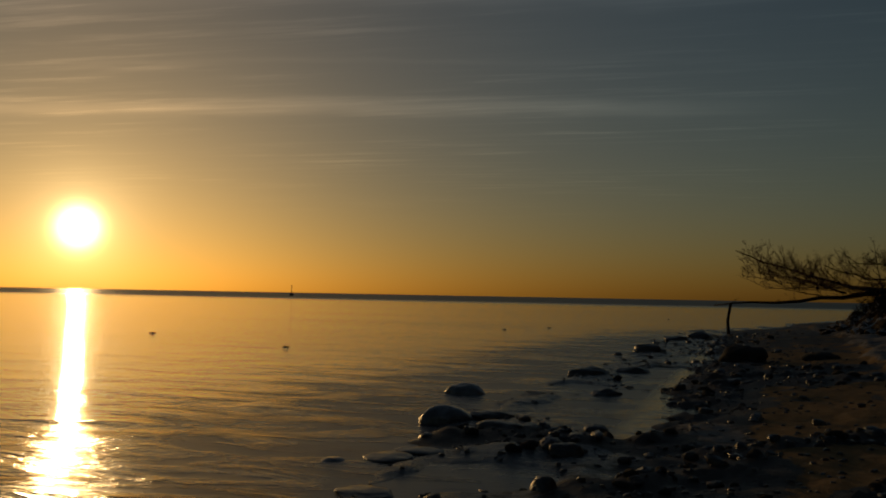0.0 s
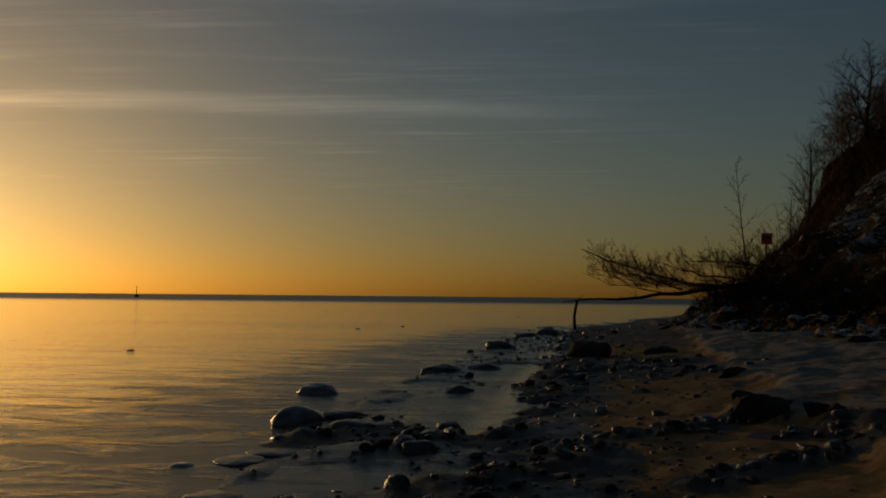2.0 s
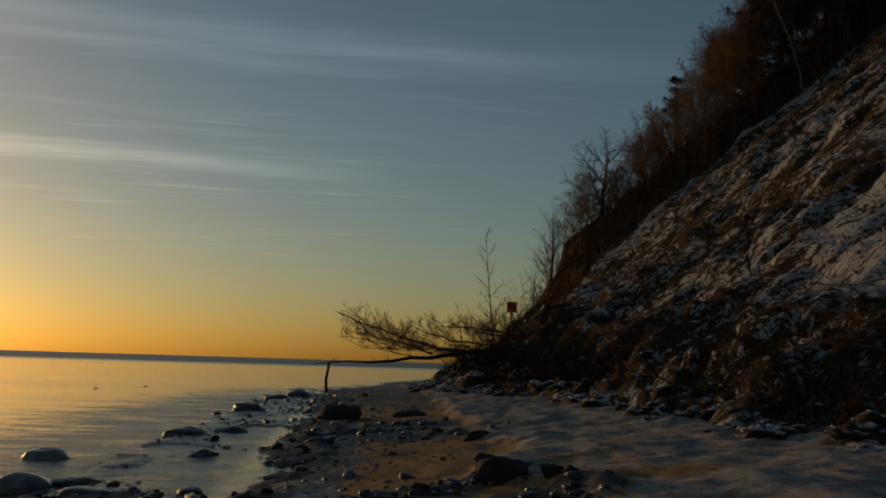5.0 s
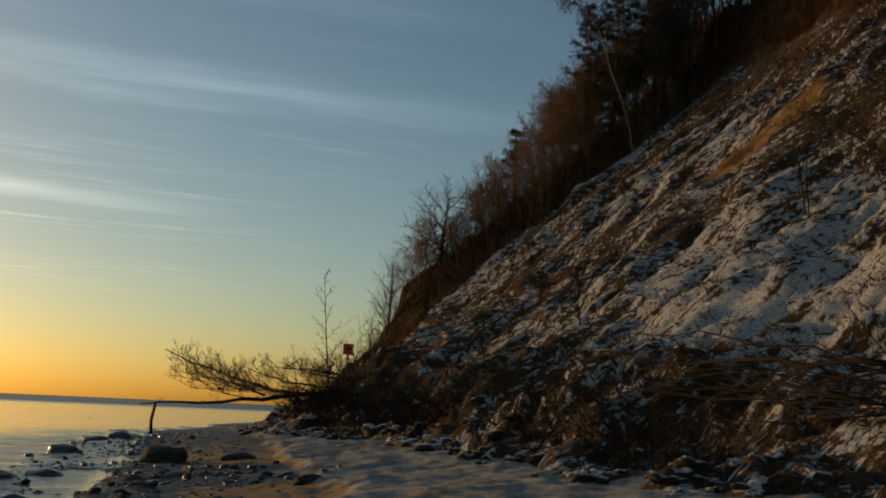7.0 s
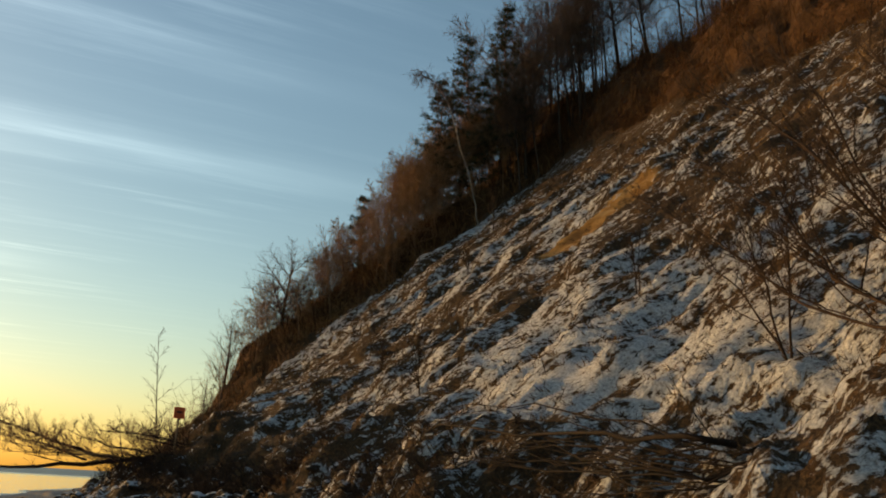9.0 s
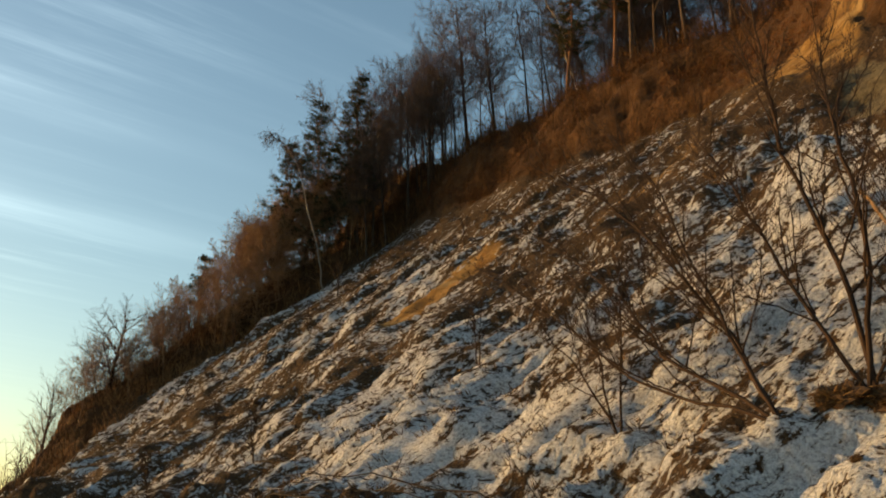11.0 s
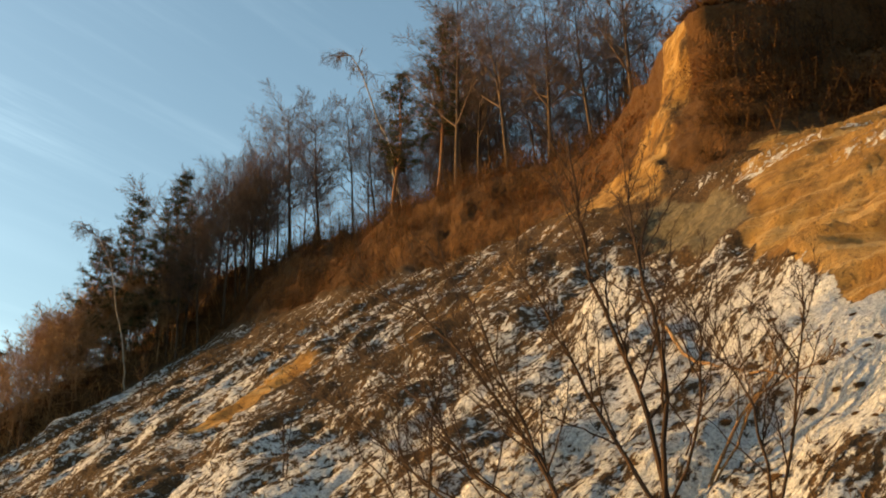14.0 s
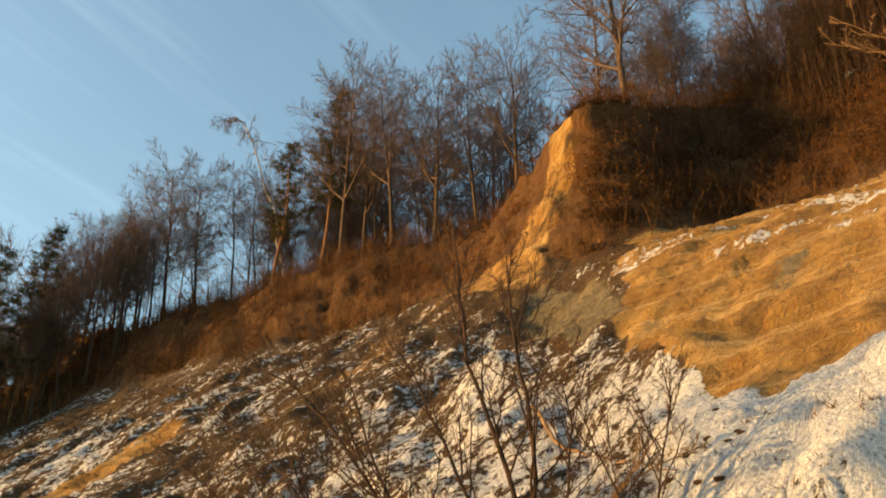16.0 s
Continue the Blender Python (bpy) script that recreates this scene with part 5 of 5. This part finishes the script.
def make_fallen_tree():
    root = new("fallen_tree")
    rng = random.Random(62)
    base = Vector((11.5, 43.5, 2.8))
    root.location = base
    for name, r, boughs, reach, pts in (
            ("trunk", 0.16, 5, 1.4, ((11.5, 43.5, 2.8), (8.0, 44.2, 2.25), (4.2, 46.4, 1.75), (0.66, 49.6, 1.44))),
            ("limb", 0.10, 11, 1.5, ((8.6, 44.2, 2.2), (6.4, 44.6, 2.3), (3.9, 44.9, 3.05), (1.5, 45.2, 3.95))),
            ("limb", 0.05, 10, 1.4, ((9.5, 43.8, 2.6), (6.8, 43.6, 2.7), (5.0, 43.8, 3.3))),
            ("limb", 0.055, 11, 1.5, ((10.5, 43.6, 2.9), (8.4, 43.2, 3.3), (6.0, 43.2, 3.35))),
            ("limb", 0.045, 8, 1.3, ((7.5, 44.0, 2.1), (5.2, 43.4, 1.9), (3.4, 43.0, 2.2))),
            ("limb", 0.05, 10, 1.4, ((10.8, 43.2, 2.6), (9.3, 42.6, 2.9), (7.6, 42.4, 3.1))),
            ("limb", 0.045, 9, 1.3, ((6.0, 44.3, 2.1), (4.0, 44.0, 2.7), (2.4, 43.9, 2.9)))):
        T = Tubes()
        branchy(T, rng, [Vector(p) - base for p in pts], r, boughs, reach, (0.8, 0, 0.2), 8, 0.8)
        under(name, T.mesh(name, DARK_TWIG), root)
    T = Tubes()
    T.path([Vector(p) - base for p in ((1.34, 49.3, -0.15), (1.28, 49.3, 0.7), (1.42, 49.3, 1.55))], [0.085, 0.075, 0.07], 8)
    under("prop", T.mesh("prop", DARK_TWIG), root)
    for n in range(22):
        a = Vector((rng.uniform(4.6, 11.6), rng.uniform(42.6, 44.4), 2.3))
        b = a + Vector((-rng.uniform(1.6, 3.2), rng.uniform(-0.6, 0.6), rng.uniform(-0.1, 0.5)))
        c = b + Vector((-rng.uniform(0.8, 2.0), rng.uniform(-0.5, 0.5), rng.uniform(0.2, 1.1)))
        T = Tubes()
        branchy(T, rng, [a - base, b - base, c - base], 0.016, 8, 1.3, (0.9, 0, 0.1), 7, 0.8)
        under("twig_spray", T.mesh("twig_spray", SPUR_TWIG), root)
    tagged(root, "fallen leafless tree reaching from the bluff over the shore", "tree")


def make_edge_branches():
    z = land_z(30.5, -1.0)
    shrub("pale bare shrub leaning out from the top of the sand", 44, (30.5, -1.0), [
        (0.032, [(30.0, 0.4, z + 3.2), (29.6, 1.8, z + 5.2), (29.3, 3.4, z + 6.8)]), (0.028, [(30.0, 0.5, z + 3.0), (29.6, 2.0, z + 4.6), (29.2, 3.8, z + 5.6)]),
        (0.026, [(30.4, -0.2, z + 3.2), (30.0, 0.6, z + 5.4), (29.8, 1.6, z + 7.4)])], 9, 1.6, POST_WOOD)


make_edge_branches()
make_bushes()
make_fallen_tree()


# ---------------------------------------------------------------- sign, buoy
def box(name, size, mat, parent, at, bevel=0.01):
    bm = bmesh.new()
    bmesh.ops.create_cube(bm, size=1.0)
    bmesh.ops.scale(bm, vec=size, verts=bm.verts)
    bmesh.ops.bevel(bm, geom=bm.edges[:], offset=bevel, segments=2, affect="EDGES")
    me = bpy.data.meshes.new(name)
    bm.to_mesh(me)
    bm.free()
    me.materials.append(mat)
    ob = under(name, me, parent)
    ob.matrix_basis = at
    return ob


def make_sign():
    root = new("warning_sign")
    x, y = 9.15, 42.0
    g = land_z(x, y)
    root.location = (x, y, g - 0.3)
    top = 4.5 - g + 0.3
    T = Tubes()
    T.path([Vector((0, 0, 0)), Vector((0.02, 0, top - 0.05))], [0.05, 0.045], 8)
    under("post", T.mesh("post", POST_WOOD), root)
    board = box("board", (0.50, 0.03, 0.48), RED, root, pose(0.02, -0.065, top - 0.24, 0, 0, 12))
    tagged(board, "red painted board")
    box("pictogram_bar", (0.26, 0.012, 0.07), STEEL, board, pose(0, -0.022, 0.04), 0.004)
    tagged(root, "small red warning board on a wooden post", "sign")


def make_buoy():
    root = new("sea_mark")
    root.location = (-191.0, 430.0, 0)
    A, B, C = Tubes(), Tubes(), Tubes()
    A.path([Vector((0, 0, -0.5)), Vector((0, 0, 0.7)), Vector((0, 0, 1.0))], [1.0, 1.0, 0.6], 12)
    B.path([Vector((0, 0, 0.9)), Vector((0, 0, 4.6))], [0.22, 0.10], 8)
    C.path([Vector((0, 0, 4.5)), Vector((0, 0, 5.2))], [0.3, 0.02], 8)
    under("float", A.mesh("float", STEEL), root)
    under("mast", B.mesh("mast", STEEL), root)
    under("topmark", C.mesh("topmark", STEEL), root)
    tagged(root, "dark spar buoy far out on the sea", "buoy")


make_sign()
make_buoy()


# ---------------------------------------------------------------- stones
def rock_mesh(name, seed, size, mat, detail=3, rough=0.35):
    bm = bmesh.new()
    bmesh.ops.create_icosphere(bm, subdivisions=detail, radius=1.0)
    off = Vector((seed * 3.7, seed * 1.9, seed * 0.7))
    for v in bm.verts:
        n = v.co.normalized()
        k = 1 + rough * noise.noise(n * 1.1 + off) + rough * 0.45 * noise.noise(n * 2.7 + off) + rough * 0.15 * noise.noise(n * 7 + off)
        v.co = Vector((n.x * size[0], n.y * size[1], n.z * size[2])) * k
    for f in bm.faces:
        f.smooth = True
    me = bpy.data.meshes.new(name)
    bm.to_mesh(me)
    bm.free()
    me.materials.append(mat)
    return me


def make_rocks():
    big = ((-3.95, 16.4, 0.37, 0.22, ICED, "rounded boulder glazed with ice at the waterline"), (-3.28, 12.5, 0.38, 0.18, ICED, "rounded boulder glazed with ice at the waterline"),
           (-3.62, 9.3, 0.24, 0.09, ICED, "low ice-glazed stone awash in the shallows"), (-3.75, 16.3, 0.22, 0.07, ICED, "flat ice-glazed stone at the waterline"),
           (-2.75, 12.9, 0.30, 0.08, STONE, "low wet stone between the pools"), (-1.6, 17.2, 0.34, 0.16, STONE, "wet brown stone beside a pool"),
           (-1.3, 12.5, 0.20, 0.10, STONE, "small wet stone in a pool"), (-1.6, 31.4, 0.50, 0.24, STONE, "wet stone at the edge of the sea"),
           (-1.0, 41.5, 0.55, 0.22, STONE, "wet stone at the edge of the sea"), (0.0, 44.0, 0.6, 0.3, STONE, "wet stone below the fallen tree"),
           (1.1, 26.4, 0.72, 0.40, DARK_ROCK, "large dark boulder on the beach"), (-1.5, 22.8, 0.42, 0.16, STONE, "wet stone beside a pool"),
           (-2.3, 21.0, 0.45, 0.17, STONE, "wet stone at the waterline"), (3.0, 26.5, 0.55, 0.16, DARK_ROCK, "flat dark stone in the sand"),
           (-3.12, 9.62, 0.30, 0.035, STONE, "low ridge of ice over stones in the shallows"), (-2.9, 10.05, 0.28, 0.035, STONE, "low ridge of ice over stones in the shallows"),
           (-2.04, 8.64, 0.24, 0.035, STONE, "low ridge of ice over stones in the shallows"), (-2.36, 8.4, 0.26, 0.03, STONE, "low ridge of ice over stones in the shallows"),
           (-2.74, 7.84, 0.30, 0.03, STONE, "low ridge of ice over stones in the shallows"), (-2.42, 11.75, 0.30, 0.07, STONE, "low wet stone between the pools"),
           (-1.4, 10.42, 0.20, 0.10, STONE, "dark wet stone in the rubble"), (-1.6, 10.7, 0.16, 0.10, STONE, "dark wet stone in the rubble"), (-1.3, 8.3, 0.14, 0.09, STONE, "dark wet stone in the rubble"))
    for n, (x, y, r, h, mat, label) in enumerate(big):
        me = rock_mesh("boulder", n + 1, (r, r * 0.8, h), mat, 4, 0.16 if mat is ICED else 0.3)
        ob = tagged(new("boulder", me), label, "boulder", "boulders along the shore")
        ob.matrix_basis = pose(x, y, max(min(land_z(x, y), 0.03) if mat is ICED else land_z(x, y), -0.08) + h * 0.15, 0, 0, n * 47 % 180)
    for n, (x, y) in enumerate(((-20.7, 33.5), (-9.7, 48.5), (-8.1, 53.1), (-2.6, 83.0), (-12.4, 27.6))):
        me = rock_mesh("stone", n + 40, (0.16 - 0.015 * n, 0.10, 0.028), DARK_ROCK, 3, 0.3)
        tagged(new("stone", me), "dark stone just showing above the sea", "stone", "stones in the sea").matrix_basis = pose(x, y, 0.004, 0, 0, n * 60)
    shapes = [rock_mesh("stone", 60 + k, (1.0, 0.8, 0.55), (STONE, STONE, DARK_ROCK, ICED)[k % 4], 2, 0.45) for k in range(8)]
    rng = random.Random(9)
    for n in range(125):
        y = 6 + 42 * rng.random() ** 2.0
        s = float(shore_x(y))
        x = s + rng.gauss(2.0, 1.3)
        r = rng.uniform(0.03, 0.085) * (1 + y / 35)
        ob = tagged(new("stone", shapes[n % 8]), "small wet stone on the frozen shore", "stone", "stones along the shore")
        ob.matrix_basis = pose(x, y, float(beach_z(x, y)) + 0.2 * r, rng.uniform(-15, 15), rng.uniform(-15, 15), rng.uniform(0, 360)) @ Matrix.Diagonal((r, r, r, 1))


def make_rubble():
    """Dark broken stones and frozen weed, washed up in rows across the sand."""
    shapes = [rock_mesh("stone", 90 + k, (1.0, 0.8, 0.6), (WET_DARK, DARK_ROCK, WET_DARK)[k % 3], 2, 0.6) for k in range(6)]
    rng = random.Random(19)
    for (ax, ay, bx, by, wide), count in zip(ROWS, (46, 24, 30, 30, 22, 18, 24, 26, 0)):
        for _ in range(count):
            f = rng.random()
            x, y = ax + (bx - ax) * f + rng.gauss(0, wide * 0.6), ay + (by - ay) * f + rng.gauss(0, wide)
            r = rng.uniform(0.03, 0.10) * (0.7 + y / 30)
            ob = tagged(new("stone", rng.choice(shapes)), "dark wet broken stone in a row across the sand", "stone", "dark stones on the sand")
            ob.matrix_basis = pose(x, y, float(beach_z(x, y)) - 0.1 * r, rng.uniform(-25, 25), rng.uniform(-25, 25), rng.uniform(0, 360)) @ Matrix.Diagonal((r * rng.uniform(0.8, 1.5), r, r, 1))


def make_pebbles():
    rng = random.Random(12)
    me = bpy.data.meshes.new("shingle")
    verts, faces = [], []
    for n in range(2600):
        y = 4 + 46 * rng.random() ** 1.8
        s = float(shore_x(y))
        x = s + rng.gauss(2.2, 1.6)
        r = rng.uniform(0.012, 0.035) * (1 + y / 25)
        z = float(beach_z(x, y)) + 0.2 * r
        k = len(verts)
        w = rng.uniform(0, 6.28)
        for i in range(6):
            a = w + i * math.pi / 3
            q = r * rng.uniform(0.75, 1.2)
            verts.append((x + math.cos(a) * q, y + math.sin(a) * q * 0.8, z - 0.2 * r))
        for i in range(6):
            a = w + (i + 0.5) * math.pi / 3
            q = r * rng.uniform(0.45, 0.8)
            verts.append((x + math.cos(a) * q, y + math.sin(a) * q * 0.8, z + r * rng.uniform(0.12, 0.4)))
        for i in range(6):
            j = (i + 1) % 6
            faces.append((k + i, k + j, k + 6 + i))
            faces.append((k + j, k + 6 + j, k + 6 + i))
        faces.append(tuple(k + 6 + i for i in range(6)))
    me.from_pydata(verts, [], faces)
    me.materials.append(STONE)
    tagged(new("shingle", me), "scattered wet pebbles and frozen weed along the waterline", "pebbles", kind="stuff")


def make_clods():
    """Broken clods of turf and soil at the bluff's foot, and dark blocks for the shaded undercut on the beach."""
    rng = random.Random(14)
    shapes = [rock_mesh("soil_clod", 80 + k, (1.0, 0.85, 0.55), SNOWY_SOIL, 3, 0.95) for k in range(6)]
    for n in range(190):
        y = rng.uniform(10, 48)
        x = float(apron_x(y)) + abs(rng.gauss(0.1, 1.1)) - 0.15
        r = rng.uniform(0.08, 0.18 + 0.30 * rng.random() ** 2)
        ob = tagged(new("soil_clod", shapes[n % 6]), "dark clod of frozen soil with a cap of snow", "clod", "clods at the foot of the bluff")
        ob.matrix_basis = pose(x, y, land_z(x, y) + 0.02 * r, rng.uniform(-15, 15), rng.uniform(-15, 15), rng.uniform(0, 360)) @ Matrix.Diagonal((r, r, r, 1))
    # dark blocks put where the snow shelf's undercut lies in shade
    for n, (x, y, w, l, h, turn) in enumerate(((2.5, 11.9, 0.62, 0.55, 0.26, -8), (3.05, 11.1, 0.26, 0.25, 0.12, 28), (3.3, 18.0, 0.4, 0.3, 0.10, 5))):
        bm = bmesh.new()
        bmesh.ops.create_cube(bm, size=1.0)
        bmesh.ops.scale(bm, vec=(w, l, h), verts=bm.verts)
        bmesh.ops.subdivide_edges(bm, edges=bm.edges[:], cuts=6, use_grid_fill=True)
        for v in bm.verts:
            k = noise.noise_vector(v.co * 3.1 + Vector((n * 5.0, 1, 2)))
            j = noise.noise_vector(v.co * 11.0 + Vector((n * 3.0, 4, 1)))
            v.co += Vector((k.x * 0.17, k.y * 0.17, k.z * 0.11)) + j * 0.035
        me = bpy.data.meshes.new("soil_block")
        bm.to_mesh(me)
        bm.free()
        me.materials.append(DARK_ROCK)
        tagged(new("soil_block", me), "dark block in place of the shaded undercut at the snow's edge", "soil block", "soil blocks at the snow's edge").matrix_basis = pose(x, y, land_z(x, y) + 0.2 * h, 4 * math.sin(n), 6 * math.cos(n * 2), turn)


make_rocks()
make_rubble()
make_pebbles()
make_clods()
